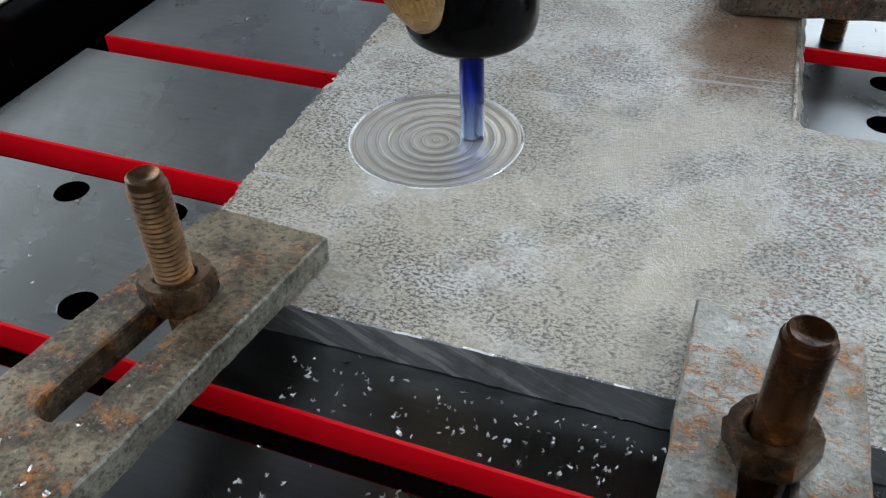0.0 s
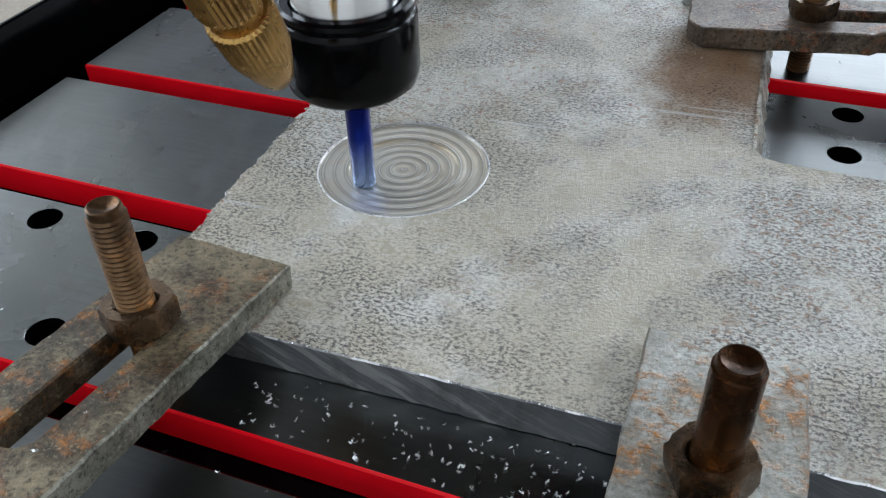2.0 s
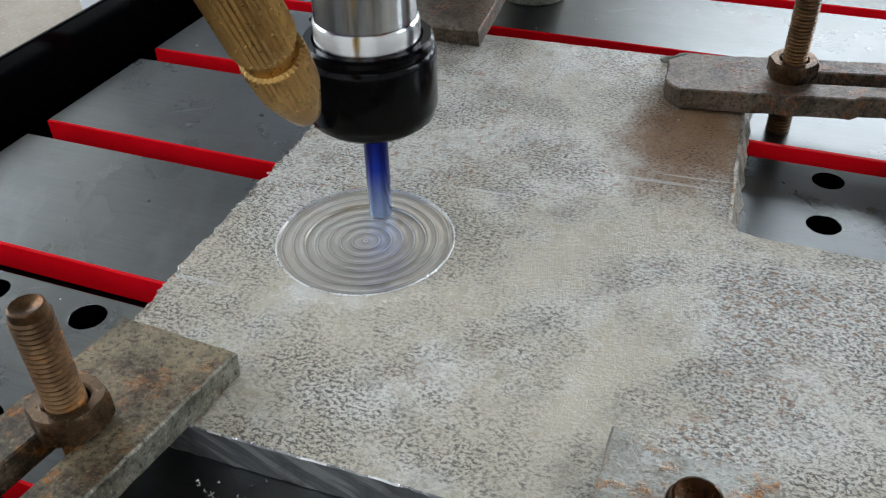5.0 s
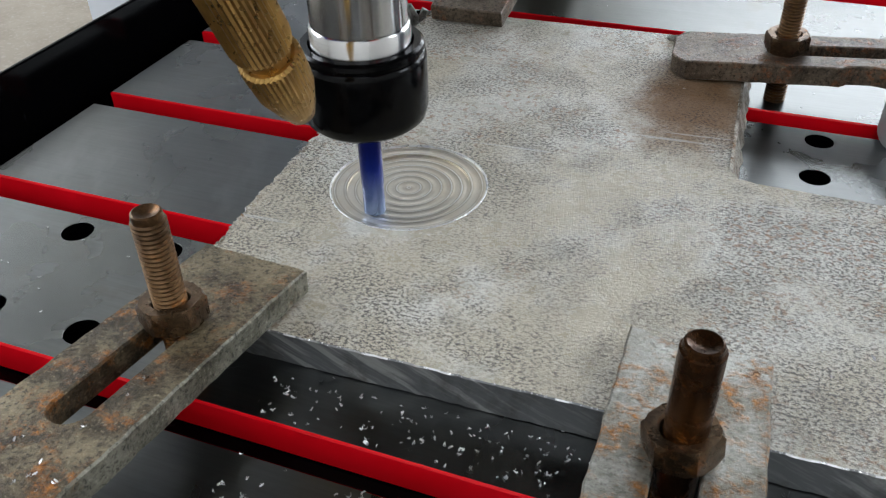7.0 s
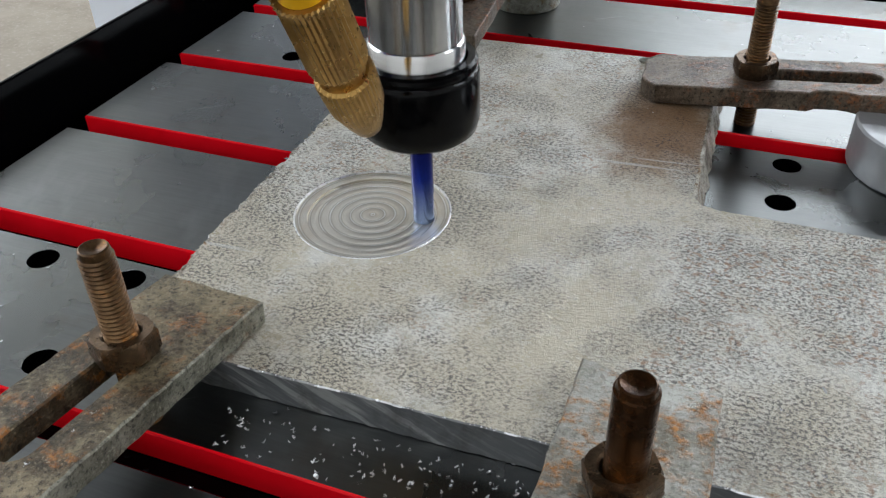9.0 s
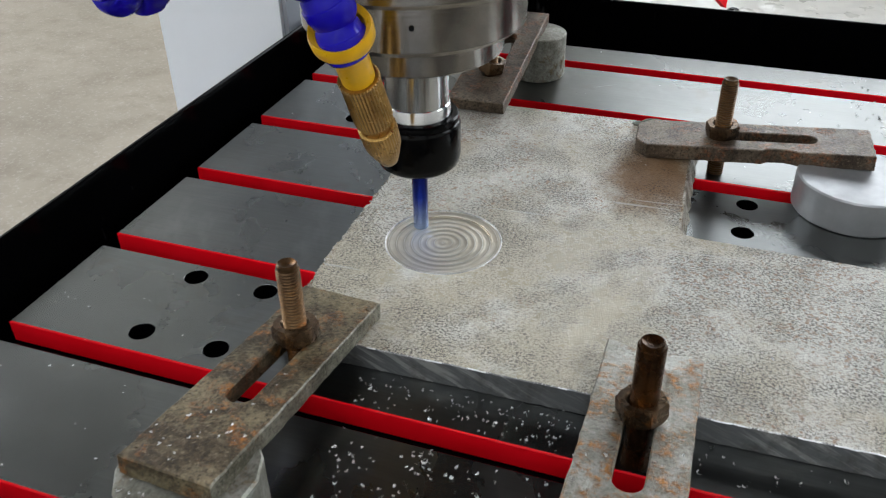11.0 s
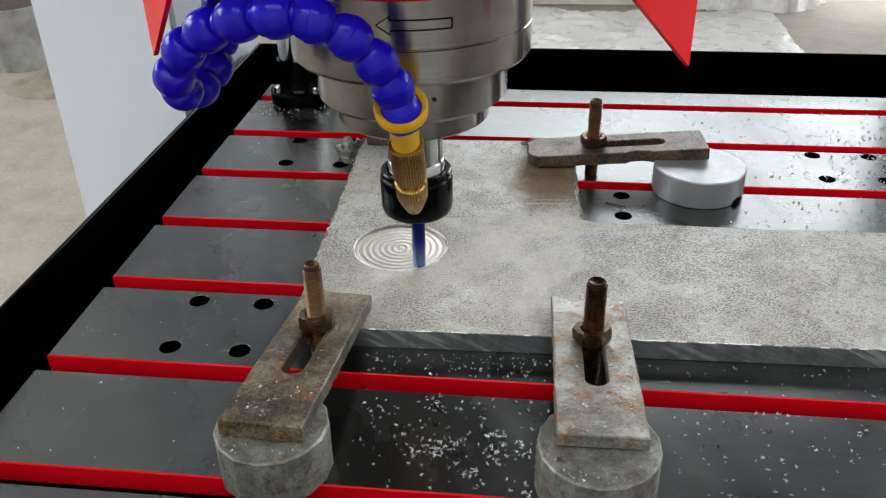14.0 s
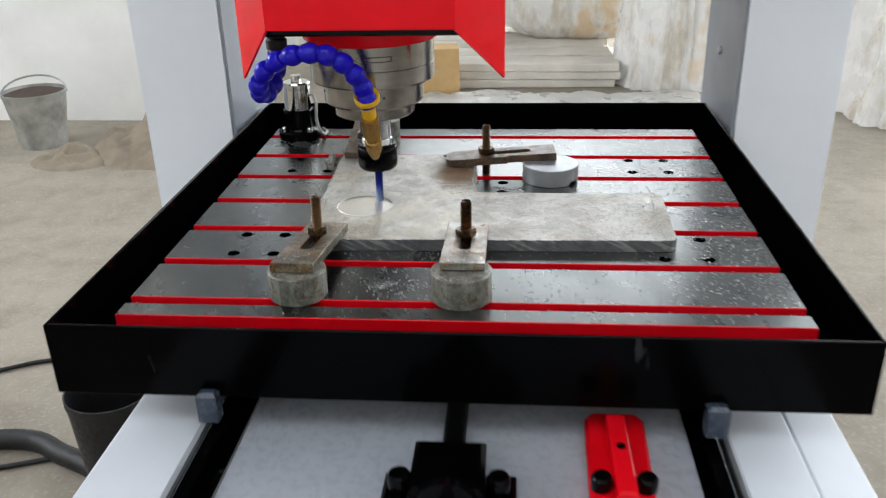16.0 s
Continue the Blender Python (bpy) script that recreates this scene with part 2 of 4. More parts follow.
def concrete():
    m = Mat("dusty_concrete", rough=0.85)
    a = m.noise(1.3, 6, 0.65)
    base = m.ramp(a, (0.3, (0.23, 0.197, 0.153)), (0.7, (0.35, 0.306, 0.245)))
    base = m.mix(m.ramp(m.noise(9, 6, 0.7), (0.46, 0.0), (0.68, 0.5)), base, (0.17, 0.142, 0.108))
    m.colour(m.mix(m.ramp(m.noise(120, 3), (0.55, 0.0), (0.7, 0.4)), base, (0.44, 0.41, 0.36)))
    return m.bump(m.noise(40, 6), 0.3, 0.006).m


def plastic_film():
    m = Mat("plastic_film", rough=0.25)
    drape = m.noise(7, 5, 0.65, m.stretch(1, 1, 0.35))
    base = m.ramp(drape, (0.36, (0.66, 0.60, 0.50)), (0.52, (0.90, 0.88, 0.85)))
    m.colour(m.mix(m.ramp(m.noise(3.2, 4, 0.6, m.stretch(1, 1, 0.5)), (0.56, 0.0), (0.64, 0.7)), base, (0.72, 0.50, 0.22)))
    m.gloss(m.ramp(m.noise(12, 4), (0.3, 0.18), (0.7, 0.4)))
    return m.bump(m.noise(14, 6, 0.7, m.stretch(1, 1, 0.5)), 0.5, 0.03).m


def blued_carbide():
    m = Mat("blued_carbide", rough=0.22, metal=0.9)
    sep = m.node("ShaderNodeSeparateXYZ")
    m.link(m.co, sep.inputs[0])
    ramp = m.ramp(sep.outputs[2], (0.014, (0.22, 0.30, 0.50)), (0.030, (0.008, 0.024, 0.26)), (0.04, (0.004, 0.010, 0.14)))
    m.colour(ramp)
    return m.bump(m.noise(400, 2, 0.5, m.stretch(1, 1, 0.1)), 0.06, 0.0003).m


STEEL = ground_steel()
RED = red_paint()
BLACK = black_paint()
SCALE = plate_scale()
CUT = plate_cut()
BRIGHT = bright_cut()
RUST_BAR = rusty("rusty_bar", (0.052, 0.036, 0.019), (0.26, 0.212, 0.130), (0.46, 0.17, 0.025), 0.15, 0.45, 0.7, 0.75, (0.26, 0.52), 0.75, 0.4)
GREY_BAR = rusty("grey_rusty_bar", (0.130, 0.118, 0.088), (0.34, 0.338, 0.305), (0.42, 0.17, 0.03), 0.20, 0.5, 0.5, 0.45, (0.24, 0.46), 0.35, 0.4)
BROWN_BAR = rusty("brown_bar", (0.048, 0.032, 0.021), (0.165, 0.128, 0.092), (0.30, 0.10, 0.025), 0.16, 0.4, 0.7, 0.8, (0.28, 0.55), 0.4, 0.4)
RUST_BOLT = rusty("rusty_bolt", (0.045, 0.024, 0.012), (0.145, 0.080, 0.034), (0.38, 0.15, 0.03), 0.13, 0.6, 0.2, 0.4, (0.28, 0.50), 0.5)
DARK_BOLT = rusty("dark_bolt", (0.016, 0.008, 0.004), (0.085, 0.034, 0.010), (0.34, 0.11, 0.020), 0.13, 0.7, 0.12, 0.3, (0.18, 0.34), 0.6)
DARK_NUT = rusty("dark_nut", (0.040, 0.024, 0.014), (0.13, 0.082, 0.045), (0.28, 0.11, 0.03), 0.08, 0.75, 0.12, 0.35, (0.20, 0.38), 0.6)
BLOCK = rusty("cast_block", (0.15, 0.145, 0.115), (0.36, 0.365, 0.325), (0.20, 0.14, 0.07), 0.16, 0.35, 0.3, 0.35, (0.3, 0.6), 0.35)
# Grey-green pitted side, coloured lighter for the light from the right.
BAR_LIT_SIDE = rusty("lit_sawn_side", (0.085, 0.078, 0.052), (0.28, 0.27, 0.215), (0.26, 0.14, 0.05), 0.08, 0.4, 0.9, 0.85, (0.28, 0.5), 0.3, 0.4)
SLAG = rusty("flame_slag", (0.13, 0.10, 0.07), (0.60, 0.57, 0.49), (0.30, 0.16, 0.06), 0.14, 0.3, 0.6, 0.6, (0.3, 0.6))
ALU = plain("turned_aluminium", (0.40, 0.41, 0.42), 0.45, 0.7, 0.1, 60)
NOSE = turned_steel("ground_nose", (0.52, 0.52, 0.52), (0.68, 0.68, 0.68), (0.14, 0.22))
CHROME = plain("chrome", (0.72, 0.71, 0.69), 0.1, 1.0, 0.06, 40, 0.01)
TURNED = turned_steel()
NUT_BLACK = plain("black_oxide", (0.0014, 0.0014, 0.0017), 0.16, 0.0, 0.2, 90, 0.02, 0.13)
BLUE = plain("blue_plastic", (0.009, 0.004, 0.40), 0.17, 0.0, 0.12, 120, 0.03, 0.25)
YELLOW = plain("yellow_plastic", (0.80, 0.44, 0.006), 0.33, 0.0, 0.08, 120, 0.03)
BRASS = plain("brass", (0.40, 0.24, 0.075), 0.30, 0.9, 0.2, 220, 0.06)
MILL = blued_carbide()
WHITE = plain("white_coat", (0.82, 0.855, 0.91), 0.4, 0.0, 0.03, 7, 0.005)
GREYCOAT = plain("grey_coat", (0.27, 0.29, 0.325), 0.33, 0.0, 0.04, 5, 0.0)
# Bluish tone of the rail's reflection in the tray front.
RAIL_GLINT = plain("rail_glint_blue", (0.045, 0.06, 0.085), 0.25, 0.0, 0.2, 60)
BEDCOAT = plain("bed_coat", (0.47, 0.50, 0.55), 0.28, 0.0, 0.05, 60, 0.01)
WALL = plain("whitewash", (0.84, 0.83, 0.80), 0.9, 0.0, 0.07, 3, 0.2)
# Near black only to keep the reflections in the table steel dark.
CEIL = plain("unseen_dark_ceiling", (0.045, 0.043, 0.04), 0.9, 0.0, 0.1, 3, 0.1)
RUBBER = plain("black_rubber", (0.006, 0.006, 0.0065), 0.55, 0.0, 0.2, 60, 0.1)
OFFCUT = rusty("torn_steel", (0.14, 0.13, 0.11), (0.27, 0.26, 0.24), (0.25, 0.14, 0.06), 0.08)
ZINC = plain("dull_zinc", (0.36, 0.36, 0.335), 0.5, 0.4, 0.4, 11, 0.15)
BOARD = plain("pale_board", (0.66, 0.62, 0.55), 0.8, 0.0, 0.15, 5, 0.2)
CARD = plain("cardboard", (0.55, 0.36, 0.16), 0.8, 0.0, 0.1, 10, 0.1)
DIRT = plain("dark_dirt", (0.055, 0.034, 0.022), 0.95, 0.0, 0.3, 40, 0.6)
SAND = plain("sand", (0.25, 0.205, 0.15), 0.95, 0.0, 0.2, 14, 0.6)
CHIP = plain("bright_swarf", (0.68, 0.68, 0.68), 0.30, 0.75, 0.2, 300, 0.02)
FLOORMAT = concrete()
FILM = plastic_film()
SHEET = plain("white_film", (0.53, 0.515, 0.48), 0.30, 0.0, 0.08, 6, 0.25)


# ---- mesh helpers ----
def thing(name, x=0.0, y=0.0, z=0.0, turn=0.0, label="", category="", group="", kind=""):
    ob = new(name)
    ob.empty_display_size = 0.02
    ob.matrix_basis = pose(x, y, z, 0, 0, turn)
    return tagged(ob, label, category, group, kind)


def finish(name, bm, materials, parent=None, label="", smooth=35):
    bmesh.ops.recalc_face_normals(bm, faces=bm.faces)
    me = bpy.data.meshes.new(name)
    bm.to_mesh(me)
    bm.free()
    for m in materials if isinstance(materials, (list, tuple)) else [materials]:
        me.materials.append(m)
    if smooth:
        for p in me.polygons:
            p.use_smooth = True
        me.set_sharp_from_angle(angle=radians(smooth))
    ob = new(name, me)
    ob.parent = parent
    return tagged(ob, label) if label else ob


def part(name, bm, material, parent, label="", smooth=35):
    return finish(name, bm, material, parent, label, smooth)


def shifted(outline, d):
    """The outline with each side moved inwards by d (for a counter-clockwise outline)."""
    out, n = [], len(outline)
    for i in range(n):
        a, b, c = Vector(outline[i - 1]), Vector(outline[i]), Vector(outline[(i + 1) % n])
        u, v = (b - a).normalized(), (c - b).normalized()
        nu, nv = Vector((-u.y, u.x)), Vector((-v.y, v.x))
        k = nu + nv
        k = k / max(0.3, k.dot(nu)) if k.length > 1e-6 else nu
        out.append((b.x + k.x * d, b.y + k.y * d))
    return out


def prism(outer, holes=(), z0=0.0, z1=0.01, edge=0.0, bm=None, top=0, side=0, hole_edge=0.0, hole_side=None):
    """An upright solid on an outline (counter-clockwise) with holes (clockwise) through it, edges chamfered by edge."""
    from mathutils.geometry import tessellate_polygon
    bm = bm or bmesh.new()

    def ring(points, z):
        return [bm.verts.new((x, y, z)) for x, y in points]

    loops = [(outer, edge)] + [(h, hole_edge) for h in holes]
    tops, bottoms = [], []
    for pts, e in loops:
        mark = side if pts is outer or hole_side is None else hole_side
        levels = [(z0, e), (z0 + e, 0), (z1 - e, 0), (z1, e)] if e > 0 else [(z0, 0), (z1, 0)]
        rings = [ring(shifted(pts, d) if d else pts, z) for z, d in levels]
        for a, b in zip(rings, rings[1:]):
            for i in range(len(a)):
                f = bm.faces.new((a[i], a[(i + 1) % len(a)], b[(i + 1) % len(a)], b[i]))
                f.material_index = mark
        bottoms.append(rings[0]), tops.append(rings[-1])
    for cap, flip in ((tops, False), (bottoms, True)):
        flat = [v for r in cap for v in r]
        for tri in tessellate_polygon([[Vector((v.co.x, v.co.y, 0)) for v in r] for r in cap]):
            vs = [flat[i] for i in tri]
            try:
                f = bm.faces.new(vs[::-1] if flip else vs)
                f.material_index = top
            except ValueError:
                pass
    return bm


def lathe(profile, seg=48, bm=None, at=(0, 0, 0), caps=True):
    """A solid of revolution about z from (radius, height) pairs."""
    bm = bm or bmesh.new()
    rings = []
    for r, z in profile:
        if r < 1e-7:
            rings.append([bm.verts.new((at[0], at[1], at[2] + z))])
        else:
            rings.append([bm.verts.new((at[0] + r * math.cos(2 * math.pi * i / seg), at[1] + r * math.sin(2 * math.pi * i / seg), at[2] + z)) for i in range(seg)])
    for a, b in zip(rings, rings[1:]):
        for i in range(seg):
            j = (i + 1) % seg
            if len(a) == 1 and len(b) == 1:
                continue
            if len(a) == 1:
                bm.faces.new((a[0], b[j], b[i]))
            elif len(b) == 1:
                bm.faces.new((a[i], a[j], b[0]))
            else:
                bm.faces.new((a[i], a[j], b[j], b[i]))
    if caps:
        for r in (rings[0], rings[-1]):
            if len(r) > 2:
                bm.faces.new(r)
    return bm


def box(x0, x1, y0, y1, z0, z1, edge=0.0, bm=None):
    return prism([(x0, y0), (x1, y0), (x1, y1), (x0, y1)], (), z0, z1, edge, bm)


def circle(x, y, r, n=28, clockwise=False):
    pts = [(x + r * math.cos(2 * math.pi * i / n), y + r * math.sin(2 * math.pi * i / n)) for i in range(n)]
    return pts[::-1] if clockwise else pts


def tube(points, r, seg=10, bm=None):
    """A round bar along a line of points."""
    bm = bm or bmesh.new()
    pts = [Vector(p) for p in points]
    rings, side = [], None
    for i, p in enumerate(pts):
        d = (pts[min(i + 1, len(pts) - 1)] - pts[max(i - 1, 0)]).normalized()
        side = (side or d.orthogonal())
        side = (side - d * side.dot(d)).normalized()
        up = d.cross(side)
        rings.append([bm.verts.new(p + (side * math.cos(2 * math.pi * k / seg) + up * math.sin(2 * math.pi * k / seg)) * r) for k in range(seg)])
    for a, b in zip(rings, rings[1:]):
        for k in range(seg):
            bm.faces.new((a[k], a[(k + 1) % seg], b[(k + 1) % seg], b[k]))
    bm.faces.new(rings[0][::-1]), bm.faces.new(rings[-1])
    return bm


def turned(bm, m):
    bmesh.ops.transform(bm, matrix=m, verts=bm.verts)
    return bm


ON_TABLE = []          # all that slides with the table


# ---- the hall ----
def hall():
    x0, x1, y0, y1, top = -4.6, 4.6, -4.2, 6.6, 4.6
    ground = finish("floor", box(x0, x1, y0, y1, FLOOR - 0.1, FLOOR), FLOORMAT)
    tagged(ground, "dusty pale concrete workshop floor", "floor", kind="structure")
    wall = finish("wall_north", prism([(x0, y1), (x1, y1), (x1, y1 + 0.2), (x0, y1 + 0.2)], (), FLOOR, top), WALL)
    tagged(wall, "whitewashed rough workshop wall", "wall", kind="structure")
    for name, b in (("wall_south", (x0, x1, y0 - 0.2, y0)), ("wall_west", (x0 - 0.2, x0, y0 - 0.2, y1 + 0.2)), ("wall_east", (x1, x1 + 0.2, y0 - 0.2, y1 + 0.2))):
        tagged(finish(name, box(*b, FLOOR, top), WALL), "whitewashed rough workshop wall", "wall", kind="structure")
    part_wall = finish("wall_partition", box(x0, -1.25, 2.95, 3.15, FLOOR, top), WALL)
    tagged(part_wall, "white plastered partition wall behind the bucket", "wall", kind="structure")
    # Out of view; added to close the hall and darken the steel's reflections.
    tagged(finish("ceiling", box(x0 - 0.2, x1 + 0.2, y0 - 0.2, y1 + 0.2, top, top + 0.1), CEIL), "unseen ceiling, near black so that the steel mirrors darkness", "ceiling", kind="structure")


hall()


# ---- the machine ----
def machine_base():
    base = thing("milling_machine_bed", 0.31, 0.2, FLOOR, label="white coated steel bed of a small milling machine with two rails", category="machine base")
    dz = -FLOOR

    def put(name, x0, x1, y0, y1, z0, z1, mat, edge=0.003, label=""):
        return part(name, box(x0 - 0.31, x1 - 0.31, y0 - 0.2, y1 - 0.2, z0 + dz, z1 + dz, edge), mat, base, label)

    put("side_beam", 0.013, 0.0855, -0.62, 0.95, -0.22, -0.080, WHITE, 0.003, "white coated side beam")
    put("side_beam", 0.5265, 0.580, -0.62, 0.95, -0.22, -0.080, WHITE, 0.002, "white coated side beam")
    put("side_beam", 0.5803, 0.622, -0.62, 0.95, -0.22, -0.0805, WHITE, 0.002, "white coated side beam")
    put("bed_plate", 0.1215, 0.4950, -0.62, 0.95, -0.22, -0.084, BEDCOAT, 0.001, "grey glossy bed plate between the rails")
    for x in (0.0858, 0.4953):
        put("rail_bed", x, x + 0.0354 if x < 0.3 else x + 0.0262, -0.6, 0.93, -0.22, -0.0870, BLACK, 0.001, "black rail seat")
        put("linear_rail", x + 0.008, x + 0.021, -0.6, 0.93, -0.0868, -0.074, NUT_BLACK, 0.002, "dark steel guide rail")
    put("rail_edge", 0.5220, 0.5262, -0.6, 0.93, -0.22, -0.0795, ALU, 0.0005, "bright machined edge")
    put("rail_edge", 0.1213, 0.1220, -0.6, 0.93, -0.0838, -0.0825, ALU, 0.0001, "bright machined edge")
    for x in (0.02, 0.55):
        put("leg", x, x + 0.065, -0.60, -0.52, FLOOR, -0.2205, WHITE)
        put("leg", x, x + 0.065, 0.86, 0.94, FLOOR, -0.2205, WHITE)
    screw = []
    z = -0.60
    while z < 0.90:
        screw += [(0.0085, z), (0.0095, z + 0.0015), (0.0095, z + 0.003), (0.0085, z + 0.0045)]
        z += 0.005
    bm = turned(lathe([(0.0, -0.60)] + screw + [(0.0, z)], 14), Matrix.Translation((-0.007, -0.2, dz - 0.072)) @ pose(0, 0, 0, -90, 0, 0))
    part("ball_screw", bm, NUT_BLACK, base, "oily dark ball screw")
    block_ob = put("screw_bearing", 0.2740, 0.3300, -0.170, -0.108, -0.0838, -0.056, BLACK, 0.004, "black screw bearing block")
    for x in (0.266, 0.340):
        put("bearing_foot", x - 0.0135 if x < 0.3 else 0.3302, 0.2738 if x < 0.3 else x + 0.0135, -0.170, -0.128, -0.0838, -0.072, BLACK, 0.003)
        bm = lathe([(0.0, 0.0), (0.0085, 0.0), (0.009, 0.001), (0.009, 0.013), (0.0075, 0.0155), (0.004, 0.0155), (0.0036, 0.011), (0.0, 0.011)], 20, at=(x - 0.31, -0.150 - 0.2, dz - 0.0718))
        part("cap_screw", bm, NUT_BLACK, base, "black cap screw")
    bm = turned(lathe([(0.0, 0), (0.021, 0), (0.023, 0.002), (0.023, 0.01), (0.014, 0.012), (0.0, 0.012)], 32), Matrix.Translation((-0.007, -0.3702, dz - 0.064)) @ pose(0, 0, 0, 90, 0, 0))
    part("bearing_cover", bm, NUT_BLACK, base, "ring-shaped metal bearing cover")
    bm = prism([(0.407, -0.17), (0.455, -0.17), (0.459, -0.055), (0.453, -0.046), (0.416, -0.046), (0.410, -0.055)], (), -0.0838, -0.070, 0.003)
    part("stop_bracket", turned(bm, Matrix.Translation((-0.31, -0.2, dz))), RED, base, "red painted stop bracket")
    put("stop_rib", 0.4255, 0.4405, -0.166, -0.070, -0.0699, -0.055, RED, 0.002, "red raised rib")
    bm = turned(lathe([(0.0, 0), (0.0035, 0), (0.0035, 0.0006), (0.0, 0.0006)], 14), Matrix.Translation((0.4330 - 0.31, -0.112 - 0.2, dz - 0.055)))
    part("bolt_hole", bm, NUT_BLACK, base, "dark bolt hole")
    for x in (0.4160, 0.4495):
        bm = lathe([(0.0, 0.0), (0.0075, 0.0), (0.008, 0.001), (0.008, 0.010), (0.0065, 0.012), (0.0, 0.012)], 18, at=(x - 0.31, -0.143 - 0.2, dz - 0.0699))
        part("cap_screw", bm, NUT_BLACK, base, "black cap screw")
    return base


def gantry():
    ob = thing("gantry", 0.30, 0.58, FLOOR, label="white coated gantry with two wide uprights and an unseen crossbeam", category="gantry")
    dz = -FLOOR
    for x0, x1 in ((-0.165, -0.045), (0.640, 0.765)):
        upright = part("upright", box(x0 - 0.3, x1 - 0.3, -0.108, 0.10, 0, dz + 0.62, 0.004), WHITE, ob, "white coated upright")
        inner = x1 - 0.3 if x0 < 0 else x0 - 0.3
        s = 1 if x0 < 0 else -1
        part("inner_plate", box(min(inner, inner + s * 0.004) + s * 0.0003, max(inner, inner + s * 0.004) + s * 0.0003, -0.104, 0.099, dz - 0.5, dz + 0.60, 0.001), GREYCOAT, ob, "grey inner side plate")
        bm = turned(lathe([(0.0, 0.0), (0.006, 0.0), (0.006, 0.004), (0.004, 0.005), (0.0, 0.005)], 16), Matrix.Translation((inner + s * 0.0045, 0.0, dz + 0.105)) @ pose(0, 0, 0, 0, 90 * s, 0))
        part("cap_screw", bm, ALU, ob, "bright cap screw")
    # The beam is out of view; black keeps its mirror image in the strips dark.
    part("crossbeam", box(-0.344, 0.339, -0.05, 0.09, dz + 0.36, dz + 0.58, 0.004), BLACK, ob, "unseen crossbeam, black to darken the table's reflections")
    return ob


machine_base()
gantry()

STRIPS = [0.0, 0.034, 0.116, 0.200, 0.282, 0.364, 0.446, 0.532]
BACK_EDGE = 0.566
GAP = 0.0125
HOLES = [(0.067, 0.130), (0.108, 0.130), (0.067, 0.177), (0.108, 0.177), (0.495, 0.130), (0.537, 0.130), (0.495, 0.177), (0.537, 0.177),
         (0.066, 0.380), (0.112, 0.380), (0.066, 0.4265), (0.112, 0.4265), (0.494, 0.382), (0.538, 0.382), (0.494, 0.4265), (0.538, 0.4265),
         (0.334, 0.3095), (0.335, 0.3415)]


def machine_table():
    table = thing("machine_table", 0.3, 0.28, -0.0735, label="slotted steel machine table with red slot edges in a black tray", category="machine table")
    ON_TABLE.append(table)
    ox, oy, oz = -0.3, -0.28, 0.0735
    for i, y0 in enumerate(STRIPS):
        y1 = STRIPS[i + 1] - GAP if i + 1 < len(STRIPS) else BACK_EDGE
        holes = [circle(x + ox, y + oy, 0.0062, 24, True) for x, y in HOLES if y0 < y < y1]
        e = 0.0007
        deep = -0.024 if i == 0 else -0.0125
        bm = prism([(ox, y0 + oy), (0.6 + ox, y0 + oy), (0.6 + ox, y1 + oy), (ox, y1 + oy)], holes, deep + oz, oz, e, hole_edge=0.0002)
        bm.normal_update()
        bmesh.ops.recalc_face_normals(bm, faces=bm.faces)
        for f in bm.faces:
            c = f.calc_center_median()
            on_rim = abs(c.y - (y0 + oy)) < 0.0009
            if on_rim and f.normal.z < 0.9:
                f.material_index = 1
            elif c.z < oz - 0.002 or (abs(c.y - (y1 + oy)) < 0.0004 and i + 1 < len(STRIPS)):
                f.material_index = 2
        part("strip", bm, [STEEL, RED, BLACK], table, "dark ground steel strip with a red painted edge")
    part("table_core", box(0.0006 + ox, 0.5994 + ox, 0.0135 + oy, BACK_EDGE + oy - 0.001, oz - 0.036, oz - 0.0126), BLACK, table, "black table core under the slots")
    part("front_lip", box(ox + 0.0006, 0.5994 + ox, oy + 0.0003, oy + 0.0130, oz - 0.036, oz - 0.0242, 0.001), RED, table, "red table front")
    x0, x1, y0, y1, top, w = -0.031, 0.629, -0.058, 0.632, 0.0215, 0.003
    bottom = -0.044
    part("tray_floor", box(x0 + w + ox, x1 - w + ox, y0 + w + oy, y1 - w + oy, bottom + oz, bottom + 0.004 + oz), BLACK, table, "black tray floor")
    for name, b in (("tray_side", (x0, x0 + w, y0, y1)), ("tray_side", (x1 - w, x1, y0, y1)), ("tray_front", (x0 + w, x1 - w, y0, y0 + w)), ("tray_back", (x0 + w, x1 - w, y1 - w, y1))):
        part(name, box(b[0] + ox, b[1] + ox, b[2] + oy, b[3] + oy, bottom + oz, top + oz, 0.0008), BLACK, table, "black painted sheet steel tray wall")
    for x in (0.1003, 0.5098):
        part("carriage", box(x - 0.02 + ox, x + 0.02 + ox, 0.03 + oy, 0.10 + oy, oz - 0.0735, bottom + oz - 0.0003, 0.003), NUT_BLACK, table, "dark rail carriage")
        part("carriage", box(x - 0.02 + ox, x + 0.02 + ox, 0.5 + oy, 0.6 + oy, oz - 0.0735, bottom + oz - 0.0003, 0.003), NUT_BLACK, table, "dark rail carriage")
    # Small blocks added where the glossy tray front mirrors the rails.
    for x in (0.1003, 0.5098):
        part("glint_block", box(x - 0.0085 + ox, x + 0.0085 + ox, -0.0700 + oy, y0 - 0.0004 + oy, oz - 0.064, oz - 0.034, 0.003), RAIL_GLINT, table, "small bluish block standing for the rail's glint on the tray")
    return table


machine_table()

PLATE_TOP = 0.0125
STEP = 0.0008
SKIN = 0.0005


